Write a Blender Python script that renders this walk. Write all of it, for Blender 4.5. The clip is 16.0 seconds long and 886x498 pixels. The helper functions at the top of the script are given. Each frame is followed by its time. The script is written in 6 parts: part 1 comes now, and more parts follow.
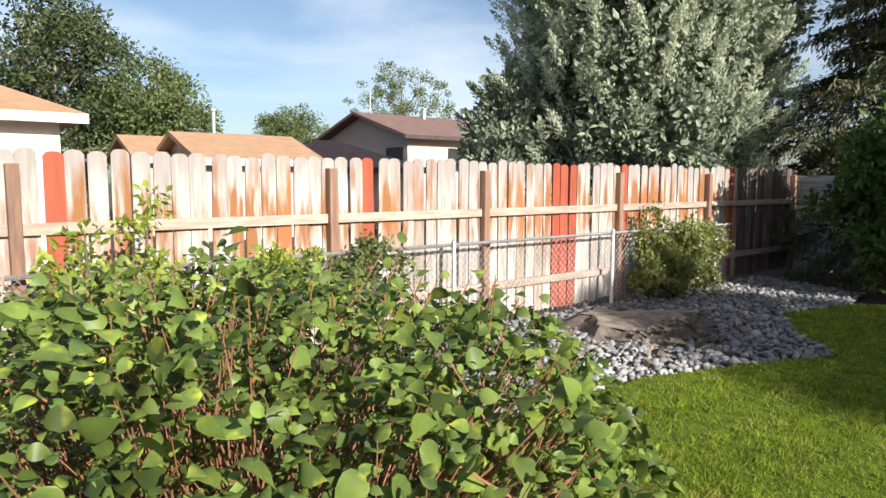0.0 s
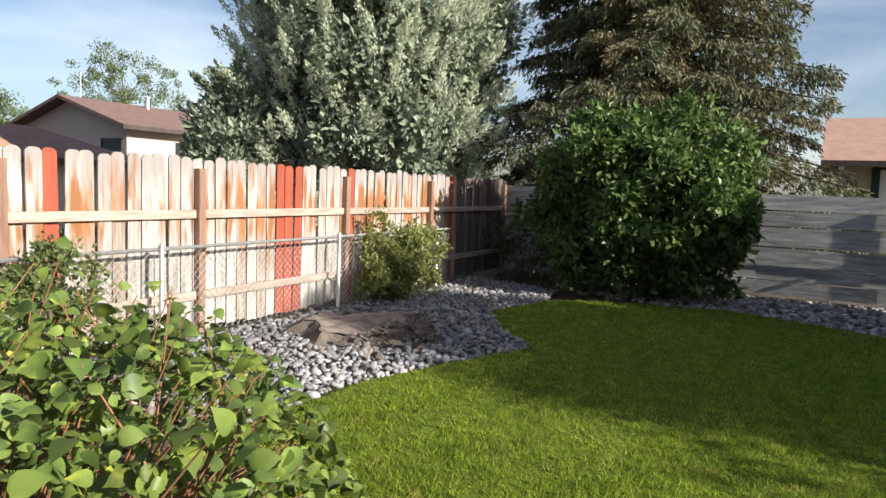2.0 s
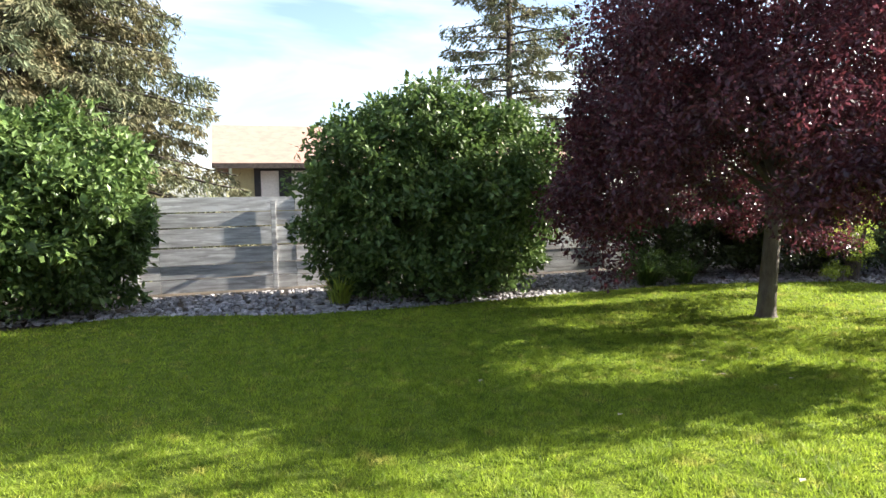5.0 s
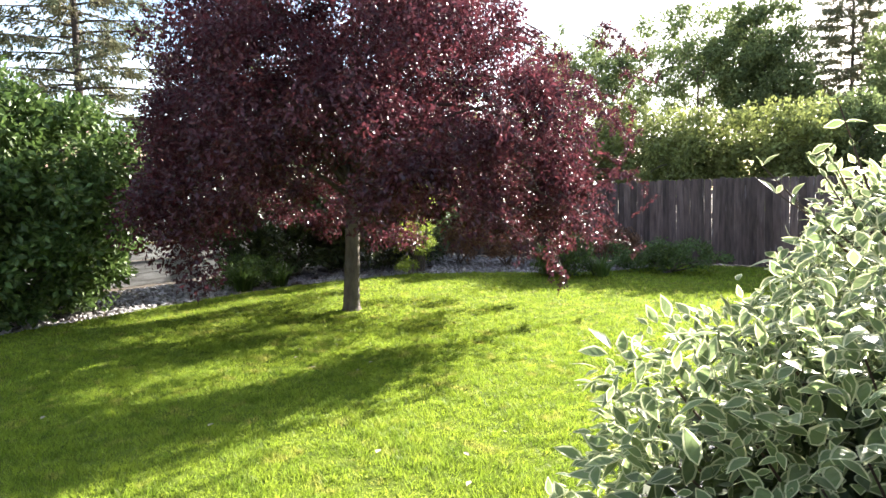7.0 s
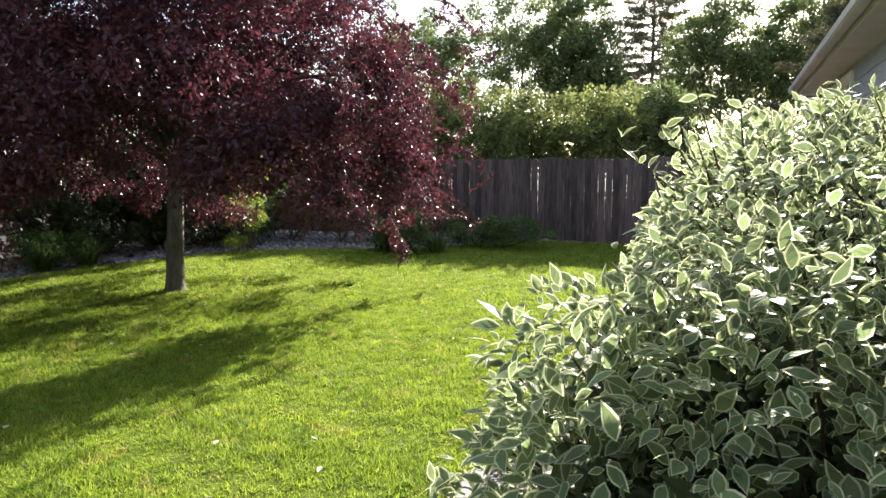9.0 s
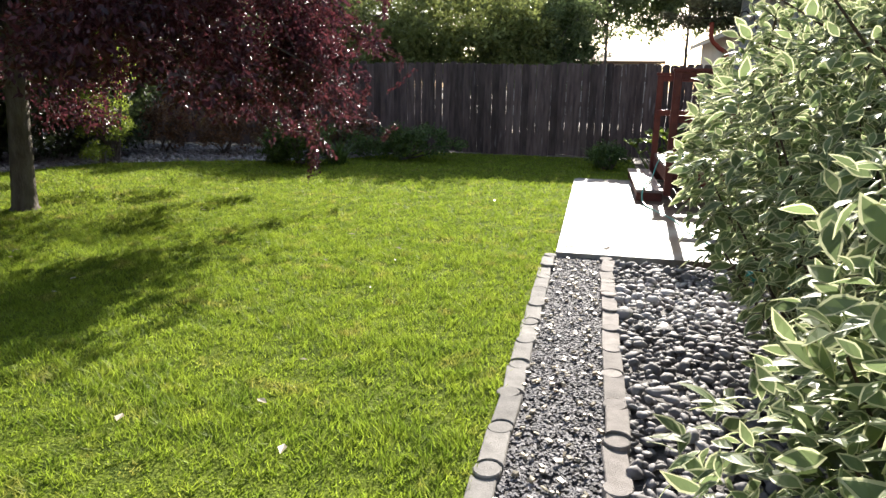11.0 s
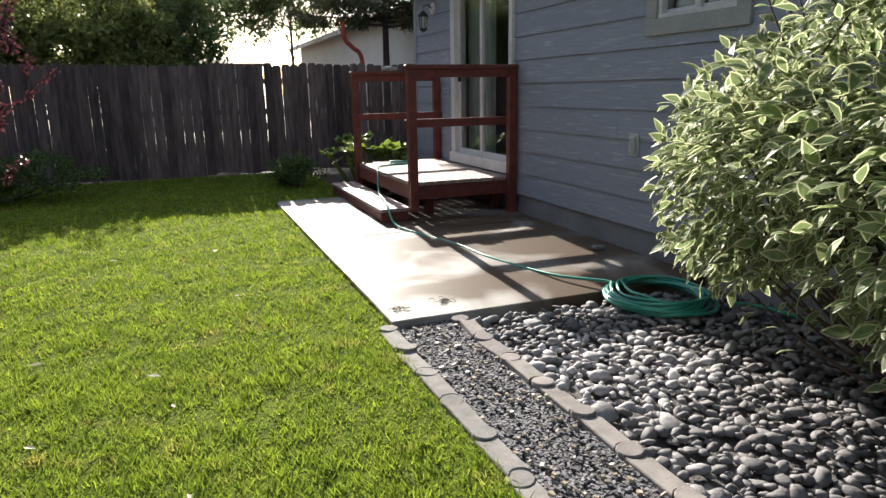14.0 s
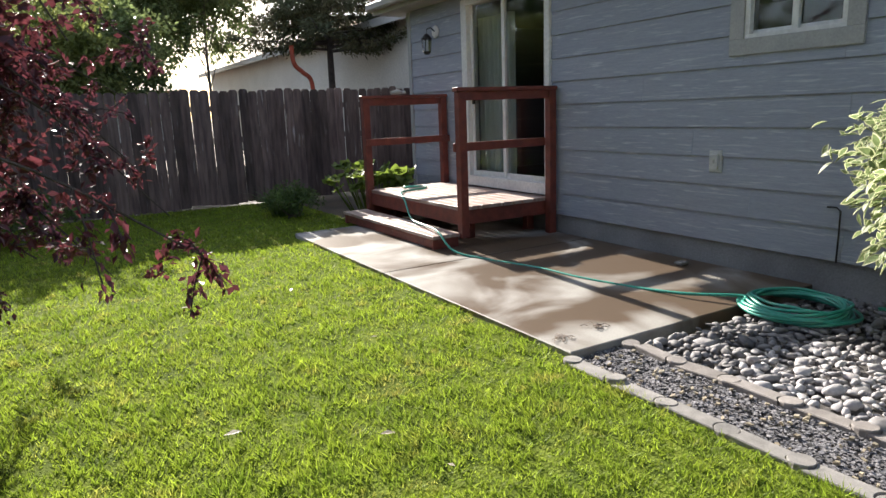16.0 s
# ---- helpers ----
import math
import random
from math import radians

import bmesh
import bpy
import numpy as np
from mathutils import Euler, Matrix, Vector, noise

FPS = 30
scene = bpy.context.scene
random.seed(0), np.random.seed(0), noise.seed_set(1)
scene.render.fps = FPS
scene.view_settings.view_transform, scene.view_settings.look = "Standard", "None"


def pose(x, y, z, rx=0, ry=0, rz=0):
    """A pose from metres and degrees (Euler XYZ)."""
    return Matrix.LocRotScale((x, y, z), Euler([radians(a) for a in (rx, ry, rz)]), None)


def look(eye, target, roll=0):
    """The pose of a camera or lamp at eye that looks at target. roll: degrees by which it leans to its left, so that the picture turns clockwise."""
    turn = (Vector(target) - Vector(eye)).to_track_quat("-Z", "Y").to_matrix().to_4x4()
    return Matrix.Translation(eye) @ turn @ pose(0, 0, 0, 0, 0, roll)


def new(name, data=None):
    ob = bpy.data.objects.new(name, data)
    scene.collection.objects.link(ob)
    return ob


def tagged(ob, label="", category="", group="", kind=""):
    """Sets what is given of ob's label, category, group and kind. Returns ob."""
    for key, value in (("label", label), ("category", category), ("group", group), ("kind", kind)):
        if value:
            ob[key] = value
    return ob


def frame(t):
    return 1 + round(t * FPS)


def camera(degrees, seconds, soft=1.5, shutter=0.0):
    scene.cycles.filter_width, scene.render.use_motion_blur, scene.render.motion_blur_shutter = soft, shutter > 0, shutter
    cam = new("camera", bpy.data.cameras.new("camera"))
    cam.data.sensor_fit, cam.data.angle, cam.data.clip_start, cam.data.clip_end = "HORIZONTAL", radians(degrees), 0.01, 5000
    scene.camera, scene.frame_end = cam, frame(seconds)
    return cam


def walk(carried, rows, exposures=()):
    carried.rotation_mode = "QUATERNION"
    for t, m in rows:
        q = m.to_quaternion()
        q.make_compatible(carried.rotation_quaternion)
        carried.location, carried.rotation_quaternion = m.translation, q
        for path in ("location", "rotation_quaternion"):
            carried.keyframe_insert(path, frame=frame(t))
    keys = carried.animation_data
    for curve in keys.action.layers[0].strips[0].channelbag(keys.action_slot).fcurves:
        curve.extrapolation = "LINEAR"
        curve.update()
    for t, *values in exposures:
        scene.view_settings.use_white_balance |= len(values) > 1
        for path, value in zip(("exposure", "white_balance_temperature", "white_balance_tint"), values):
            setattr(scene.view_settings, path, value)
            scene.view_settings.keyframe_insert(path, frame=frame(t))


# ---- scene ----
cam = camera(67.6, 16.0, soft=1.5)
PATH = [
    (0.0, pose(1.442, -6.666, 1.623, 84.13, -0.11, 141.54)),
    (0.5, pose(1.301, -6.760, 1.633, 84.40, -0.47, 142.11)),
    (1.0, pose(1.223, -6.789, 1.636, 84.74, -1.25, 138.98)),
    (1.5, pose(1.189, -6.718, 1.645, 84.92, -1.96, 129.98)),
    (2.0, pose(1.171, -6.620, 1.635, 84.72, -2.16, 119.63)),
    (2.5, pose(1.202, -6.554, 1.632, 84.86, -1.71, 110.11)),
    (3.0, pose(1.224, -6.548, 1.655, 84.84, -1.47, 103.11)),
    (5.5, pose(1.307, -6.367, 1.687, 85.46, 1.47, 62.79)),
    (6.0, pose(1.339, -6.330, 1.681, 85.46, 1.67, 54.11)),
    (6.5, pose(1.318, -6.249, 1.655, 85.43, 1.89, 46.02)),
    (7.0, pose(1.289, -6.232, 1.623, 85.39, 1.60, 38.03)),
    (7.5, pose(1.260, -6.230, 1.622, 85.01, 1.17, 32.27)),
    (8.0, pose(1.248, -6.226, 1.621, 84.88, 1.01, 28.20)),
    (8.5, pose(1.201, -6.202, 1.613, 84.37, 0.44, 25.11)),
    (11.0, pose(0.248, -5.426, 1.361, 76.15, -0.89, 12.78)),
    (11.5, pose(0.029, -5.103, 1.340, 75.81, -2.17, 4.02)),
    (12.0, pose(-0.146, -4.689, 1.373, 75.57, -1.35, 0.84)),
    (12.5, pose(-0.339, -4.396, 1.381, 76.23, -0.32, -7.18)),
    (13.0, pose(-0.553, -4.124, 1.370, 75.78, -0.44, -15.88)),
    (13.5, pose(-0.762, -3.787, 1.370, 76.27, 0.56, -19.72)),
    (14.0, pose(-1.059, -3.534, 1.354, 76.47, 0.93, -21.68)),
    (14.5, pose(-1.421, -3.282, 1.373, 76.96, 1.22, -25.87)),
    (15.0, pose(-1.738, -2.993, 1.385, 77.14, 2.20, -27.10)),
    (15.5, pose(-2.077, -2.812, 1.402, 77.51, 2.41, -27.42)),
    (16.0, pose(-2.380, -2.672, 1.389, 78.16, 2.08, -30.93)),
]
walk(cam, PATH, ((0, 0.97), (0.5, 0.7), (1.5, 0.68), (2.2, 1.2), (3.0, 1.75), (5.5, 2.45), (6.5, 2.75), (8.5, 2.15), (11, 1.58), (12, 1.2), (13, 1.2), (16, 1.6)))

# ---- light ----
SUN_EL, SUN_YAW = radians(24.4), radians(-3.4)
world = bpy.data.worlds.new("world")
scene.world = world
world.use_nodes = True
wn = world.node_tree
sky = wn.nodes.new("ShaderNodeTexSky")
sky.sky_type = "NISHITA"
sky.sun_disc = False
sky.sun_elevation = SUN_EL
sky.sun_rotation = -SUN_YAW
sky.altitude = 1500
sky.air_density, sky.dust_density, sky.ozone_density = 1.0, 5.0, 1.0
wisp_at, wisp, wisp_ramp, wisp_mix = (wn.nodes.new("ShaderNode" + k) for k in ("Mapping", "TexNoise", "ValToRGB", "Mix"))
wn.links.new(wn.nodes.new("ShaderNodeTexCoord").outputs["Generated"], wisp_at.inputs[0])
wisp_at.inputs["Scale"].default_value = (1.2, 1.2, 5.0)
wisp.inputs["Scale"].default_value, wisp.inputs["Detail"].default_value, wisp.inputs["Distortion"].default_value = 1.6, 6, 0.4
wn.links.new(wisp_at.outputs[0], wisp.inputs["Vector"])
wn.links.new(wisp.outputs[0], wisp_ramp.inputs[0])
wisp_ramp.color_ramp.elements[0].position, wisp_ramp.color_ramp.elements[1].position = 0.42, 0.72
wisp_ramp.color_ramp.elements[1].color = (0.42, 0.42, 0.42, 1)
wisp_mix.data_type = "RGBA"
wisp_mix.inputs[7].default_value = (9.0, 9.3, 9.6, 1)
wn.links.new(wisp_ramp.outputs[0], wisp_mix.inputs[0])
wn.links.new(sky.outputs[0], wisp_mix.inputs[6])
wn.links.new(wisp_mix.outputs[2], wn.nodes["Background"].inputs[0])
wn.nodes["Background"].inputs[1].default_value = 0.076
sun_dir = Vector((-math.sin(SUN_YAW) * math.cos(SUN_EL), math.cos(SUN_YAW) * math.cos(SUN_EL), math.sin(SUN_EL)))
sun = new("sun", bpy.data.lights.new("sun", "SUN"))
sun.data.energy, sun.data.angle, sun.data.color = 5.0, radians(0.5), (1.0, 0.93, 0.83)
sun.matrix_world = look(sun_dir * 50, (0, 0, 0))


# ---- materials ----
def material(name, base, other=None, rough=0.8, scale=6.0, fine=60.0, bump=0.3, dist=0.01, metal=0.0, random=0.0, spec=0.4,
             stretch=(1, 1, 1), translucent=0.0, stain=None, stain_scale=1.5, stain_at=0.55, island=0.0):
    m = bpy.data.materials.new(name)
    m.use_nodes = True
    t = m.node_tree
    n, ln = t.nodes, t.links
    bs = n["Principled BSDF"]
    bs.inputs["Roughness"].default_value = rough
    bs.inputs["Metallic"].default_value = metal
    bs.inputs["Specular IOR Level"].default_value = spec
    geo = n.new("ShaderNodeNewGeometry")
    mp = n.new("ShaderNodeMapping")
    mp.inputs["Scale"].default_value = stretch
    ln.new(geo.outputs["Position"], mp.inputs[0])
    info = n.new("ShaderNodeObjectInfo")
    off = n.new("ShaderNodeVectorMath")
    off.operation = "SCALE"
    off.inputs[0].default_value = (7.3, 3.1, 5.7)
    ln.new(info.outputs["Random"], off.inputs["Scale"])
    add = n.new("ShaderNodeVectorMath")
    ln.new(mp.outputs[0], add.inputs[0])
    ln.new(off.outputs[0], add.inputs[1])
    big = n.new("ShaderNodeTexNoise")
    big.inputs["Scale"].default_value = scale
    big.inputs["Detail"].default_value = 5
    small = n.new("ShaderNodeTexNoise")
    small.inputs["Scale"].default_value = fine
    small.inputs["Detail"].default_value = 3
    ln.new(add.outputs[0], big.inputs["Vector"])
    ln.new(add.outputs[0], small.inputs["Vector"])
    mix = n.new("ShaderNodeMix")
    mix.data_type = "RGBA"
    other = other or tuple(c * 0.6 for c in base)
    mix.inputs[6].default_value = (*base, 1)
    mix.inputs[7].default_value = (*other, 1)
    ramp = n.new("ShaderNodeValToRGB")
    ramp.color_ramp.elements[0].position, ramp.color_ramp.elements[1].position = 0.35, 0.68
    ln.new(big.outputs[0], ramp.inputs[0])
    ln.new(ramp.outputs[0], mix.inputs[0])
    col = mix.outputs[2]
    if stain:
        st = n.new("ShaderNodeTexNoise")
        st.inputs["Scale"].default_value = stain_scale
        st.inputs["Detail"].default_value = 6
        ln.new(add.outputs[0], st.inputs["Vector"])
        r2 = n.new("ShaderNodeValToRGB")
        r2.color_ramp.elements[0].position, r2.color_ramp.elements[1].position = stain_at, stain_at + 0.12
        ln.new(st.outputs[0], r2.inputs[0])
        m2 = n.new("ShaderNodeMix")
        m2.data_type = "RGBA"
        m2.inputs[7].default_value = (*stain, 1)
        ln.new(col, m2.inputs[6])
        ln.new(r2.outputs[0], m2.inputs[0])
        col = m2.outputs[2]
    hsv = n.new("ShaderNodeHueSaturation")
    ln.new(col, hsv.inputs["Color"])
    val = n.new("ShaderNodeMath")
    val.operation = "MULTIPLY_ADD"
    ln.new(small.outputs[0], val.inputs[0])
    val.inputs[1].default_value, val.inputs[2].default_value = 0.5, 0.75
    last = val.outputs[0]
    for src, amount in ((info.outputs["Random"], random), (geo.outputs["Random Per Island"], island)):
        if amount:
            v2 = n.new("ShaderNodeMath")
            v2.operation = "MULTIPLY_ADD"
            ln.new(src, v2.inputs[0])
            v2.inputs[1].default_value, v2.inputs[2].default_value = amount, 1 - amount / 2
            v3 = n.new("ShaderNodeMath")
            v3.operation = "MULTIPLY"
            ln.new(v2.outputs[0], v3.inputs[0])
            ln.new(last, v3.inputs[1])
            last = v3.outputs[0]
    ln.new(last, hsv.inputs["Value"])
    ln.new(hsv.outputs[0], bs.inputs["Base Color"])
    if bump:
        bp = n.new("ShaderNodeBump")
        bp.inputs["Strength"].default_value, bp.inputs["Distance"].default_value = bump, dist
        ln.new(small.outputs[0], bp.inputs["Height"])
        ln.new(bp.outputs[0], bs.inputs["Normal"])
    if translucent:
        tr = n.new("ShaderNodeBsdfTranslucent")
        ln.new(hsv.outputs[0], tr.inputs[0])
        mx = n.new("ShaderNodeMixShader")
        mx.inputs[0].default_value = translucent
        ln.new(bs.outputs[0], mx.inputs[1])
        ln.new(tr.outputs[0], mx.inputs[2])
        ln.new(mx.outputs[0], n["Material Output"].inputs[0])
    return m


def leafy(name, base, other, translucent=0.4, rough=0.45, scale=3.0, stain=None, island=0.8, spec=0.5):
    return material(name, base, other, rough=rough, scale=scale, fine=25, bump=0, translucent=translucent, island=island, spec=spec, stain=stain, stain_scale=11, stain_at=0.58)


M = {
    "soil": material("soil", (0.10, 0.075, 0.05), (0.05, 0.04, 0.03), scale=2, fine=40, bump=0.6),
    "turf": material("turf", (0.15, 0.19, 0.028), (0.07, 0.10, 0.018), scale=9, fine=70, bump=0.8, dist=0.02, spec=0.05, rough=0.95),
    "grass": material("grass_blade", (0.285, 0.37, 0.040), (0.16, 0.24, 0.026), scale=6, fine=30, bump=0, translucent=0.55, island=0.8, rough=0.55, spec=0.2, stain=(0.36, 0.35, 0.08), stain_scale=5, stain_at=0.58),
    "stone": material("river_stone", (0.27, 0.27, 0.27), (0.13, 0.13, 0.14), scale=9, fine=80, bump=0.25, random=0.8, island=0.8, rough=0.75, stain=(0.36, 0.30, 0.25), stain_scale=3, stain_at=0.6),
    "pebble": material("patio_stone", (0.34, 0.325, 0.325), (0.20, 0.19, 0.20), scale=9, fine=80, bump=0.25, random=0.7, island=0.7, rough=0.7, stain=(0.30, 0.24, 0.25), stain_scale=4, stain_at=0.66),
    "gravel": material("gravel", (0.21, 0.20, 0.21), (0.10, 0.10, 0.11), scale=30, fine=100, bump=0.2, island=1.3, rough=0.8),
    "gravel_bed": material("gravel_bed", (0.12, 0.11, 0.11), (0.06, 0.055, 0.05), scale=30, fine=120, bump=0.8),
    "paver": material("paver", (0.29, 0.265, 0.25), (0.20, 0.18, 0.17), scale=12, fine=150, bump=0.3, random=0.3, rough=0.9),
    "paver_grey": material("grey_paver", (0.28, 0.265, 0.25), (0.19, 0.18, 0.17), scale=12, fine=150, bump=0.3, random=0.3, rough=0.9),
    "siding": material("painted_siding", (0.305, 0.33, 0.385), (0.265, 0.29, 0.345), rough=0.6, scale=3, fine=14, bump=0.35, dist=0.006, stretch=(1, 1.5, 22), random=0.06, stain=(0.44, 0.46, 0.50), stain_scale=2.2, stain_at=0.58),
    "trim": material("painted_trim", (0.37, 0.37, 0.36), (0.30, 0.31, 0.31), rough=0.6, scale=4, fine=60, bump=0.15),
    "foundation": material("foundation_concrete", (0.27, 0.27, 0.28), (0.19, 0.19, 0.20), rough=0.9, scale=2, fine=60, bump=0.4),
    "vinyl": material("white_vinyl", (0.72, 0.72, 0.70), (0.62, 0.62, 0.60), rough=0.4, scale=3, fine=30, bump=0.05),
    "white": material("white_wall", (0.72, 0.70, 0.66), (0.66, 0.64, 0.60), rough=0.8, scale=1, fine=20, bump=0.1),
    "eave": material("eave_paint", (0.42, 0.40, 0.36), (0.34, 0.32, 0.29), rough=0.6, scale=3, fine=40, bump=0.1),
    "cream": material("cream_wall", (0.45, 0.40, 0.22), (0.38, 0.34, 0.2), scale=1, fine=20, bump=0.1),
    "pink": material("pinkish_stucco", (0.50, 0.42, 0.37), (0.44, 0.37, 0.33), scale=1, fine=30, bump=0.2),
    "tan_roof": material("tan_shingles", (0.40, 0.25, 0.15), (0.33, 0.20, 0.12), scale=3, fine=30, bump=0.5, dist=0.02, stretch=(1, 1, 4)),
    "brown_roof": material("brown_shingles", (0.20, 0.125, 0.11), (0.15, 0.09, 0.08), scale=3, fine=30, bump=0.5, dist=0.02, stretch=(1, 1, 4)),
    "red_roof": material("red_brown_shingles", (0.40, 0.25, 0.19), (0.33, 0.19, 0.15), scale=3, fine=30, bump=0.5, dist=0.02),
    "dark": material("dark_frame", (0.02, 0.02, 0.02), (0.03, 0.03, 0.03), rough=0.5, bump=0),
    "steel": material("galvanised_steel", (0.55, 0.55, 0.54), (0.42, 0.42, 0.42), rough=0.45, metal=0.7, scale=10, bump=0.05),
    "red_wood": material("red_stained_wood", (0.20, 0.050, 0.035), (0.12, 0.032, 0.025), rough=0.55, scale=5, fine=40, bump=0.3, stretch=(2, 2, 2), stain=(0.26, 0.13, 0.10), stain_scale=7, stain_at=0.66),
    "deck": material("worn_deck_board", (0.42, 0.34, 0.30), (0.28, 0.17, 0.14), rough=0.5, scale=4, fine=40, bump=0.3, stretch=(6, 1, 1)),
    "red_board": material("red_fence_board", (0.34, 0.075, 0.04), (0.24, 0.055, 0.03), rough=0.8, scale=2, fine=30, bump=0.4, dist=0.004, stretch=(9, 9, 1.0), random=0.2),
    "post_wood": material("old_post_wood", (0.26, 0.16, 0.11), (0.17, 0.10, 0.075), rough=0.85, scale=3, fine=40, bump=0.3, stretch=(8, 8, 1), random=0.3),
    "rail_wood": material("pale_rail_wood", (0.40, 0.335, 0.28), (0.27, 0.20, 0.16), rough=0.85, scale=3, fine=40, bump=0.3, stretch=(1, 8, 8), random=0.2),
    "grey_wood": material("grey_plank", (0.58, 0.58, 0.57), (0.30, 0.29, 0.28), rough=0.85, scale=2, fine=30, bump=0.5, dist=0.006, stretch=(8, 1, 8), random=0.4, stain=(0.68, 0.68, 0.67), stain_scale=2.5, stain_at=0.56),
    "dark_and_shade_wood": material("dark_and_shade_board", (0.17, 0.125, 0.115), (0.075, 0.054, 0.052), rough=0.85, scale=2, fine=30, bump=0.5, dist=0.006, stretch=(9, 9, 1.2), random=0.9, stain=(0.32, 0.29, 0.29), stain_scale=1.8, stain_at=0.64),
    "bark": material("bark", (0.16, 0.135, 0.115), (0.09, 0.07, 0.06), rough=0.9, scale=8, fine=40, bump=0.9, dist=0.02, stretch=(2, 2, 0.6)),
    "bark_dark": material("dark_bark", (0.09, 0.07, 0.06), (0.05, 0.04, 0.035), rough=0.9, scale=8, fine=40, bump=0.8, dist=0.02),
    "twig": material("red_twig", (0.30, 0.13, 0.06), (0.20, 0.12, 0.07), rough=0.7, scale=10, bump=0),
    "dark_twig": material("dark_twig", (0.10, 0.06, 0.045), (0.07, 0.05, 0.04), rough=0.8, scale=10, bump=0),
    "stump_top": material("cut_wood", (0.32, 0.27, 0.23), (0.12, 0.095, 0.08), rough=0.9, scale=7, fine=50, bump=0.9, dist=0.02),
    "plum": leafy("plum_leaf", (0.115, 0.030, 0.036), (0.055, 0.020, 0.032), 0.45, 0.34, spec=0.5),
    "lilac": leafy("shrub_leaf", (0.105, 0.165, 0.045), (0.060, 0.105, 0.030), 0.28, 0.42, stain=(0.20, 0.26, 0.07), spec=0.3),
    "lime": leafy("lime_leaf", (0.36, 0.43, 0.07), (0.24, 0.32, 0.05), 0.55),
    "green": leafy("tree_leaf", (0.19, 0.235, 0.09), (0.11, 0.15, 0.06), 0.48, spec=0.25),
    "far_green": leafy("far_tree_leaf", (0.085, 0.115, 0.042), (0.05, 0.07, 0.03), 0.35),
    "yellowish": leafy("hedge_leaf", (0.26, 0.29, 0.09), (0.16, 0.19, 0.06), 0.42, spec=0.25),
    "viburnum": leafy("broad_leaf", (0.19, 0.26, 0.055), (0.065, 0.11, 0.038), 0.36, 0.4, scale=5, stain=(0.33, 0.38, 0.06), island=1.2, spec=0.25),
    "var_green": leafy("variegated_leaf_green", (0.22, 0.285, 0.12), (0.14, 0.19, 0.09), 0.45, 0.45, spec=0.3),
    "var_cream": leafy("variegated_leaf_margin", (0.64, 0.65, 0.40), (0.52, 0.54, 0.34), 0.5, 0.45, spec=0.3),
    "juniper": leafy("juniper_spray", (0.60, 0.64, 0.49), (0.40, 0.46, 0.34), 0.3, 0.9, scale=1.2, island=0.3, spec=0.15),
    "juniper_dark": leafy("dark_and_shade_juniper", (0.26, 0.31, 0.22), (0.16, 0.20, 0.14), 0.2, 0.8, spec=0.15),
    "spruce": leafy("spruce_needle", (0.10, 0.125, 0.07), (0.165, 0.14, 0.075), 0.15, 0.8, scale=0.9, spec=0.2),
    "blade": leafy("long_blade", (0.10, 0.16, 0.035), (0.07, 0.12, 0.03), 0.4),
    "squash": leafy("squash_leaf", (0.20, 0.27, 0.045), (0.13, 0.20, 0.035), 0.5),
    "hose": material("green_hose", (0.05, 0.34, 0.26), (0.03, 0.27, 0.20), rough=0.3, scale=6, fine=40, bump=0, spec=0.6),
    "grey_hose": material("grey_hose", (0.45, 0.45, 0.42), (0.35, 0.35, 0.33), rough=0.4, scale=6, bump=0),
    "black": material("black_metal", (0.015, 0.015, 0.015), (0.02, 0.02, 0.02), rough=0.4, bump=0),
    "plate": material("outlet_plastic", (0.50, 0.51, 0.51), (0.46, 0.47, 0.47), rough=0.5, bump=0),
    "curtain": material("curtain", (0.66, 0.70, 0.64), (0.54, 0.58, 0.54), rough=0.9, scale=8, bump=0.1),
    "room": material("dim_room", (0.10, 0.09, 0.085), (0.08, 0.07, 0.07), rough=0.9, bump=0),
    "pipe_red": material("red_pipe", (0.40, 0.07, 0.03), (0.32, 0.06, 0.03), rough=0.6, bump=0),
    "dry_stalk": leafy("dry_perennial", (0.24, 0.125, 0.065), (0.13, 0.075, 0.045), 0.35),
    "dry": leafy("dry_leaf", (0.45, 0.40, 0.30), (0.36, 0.30, 0.22), 0.2),
}


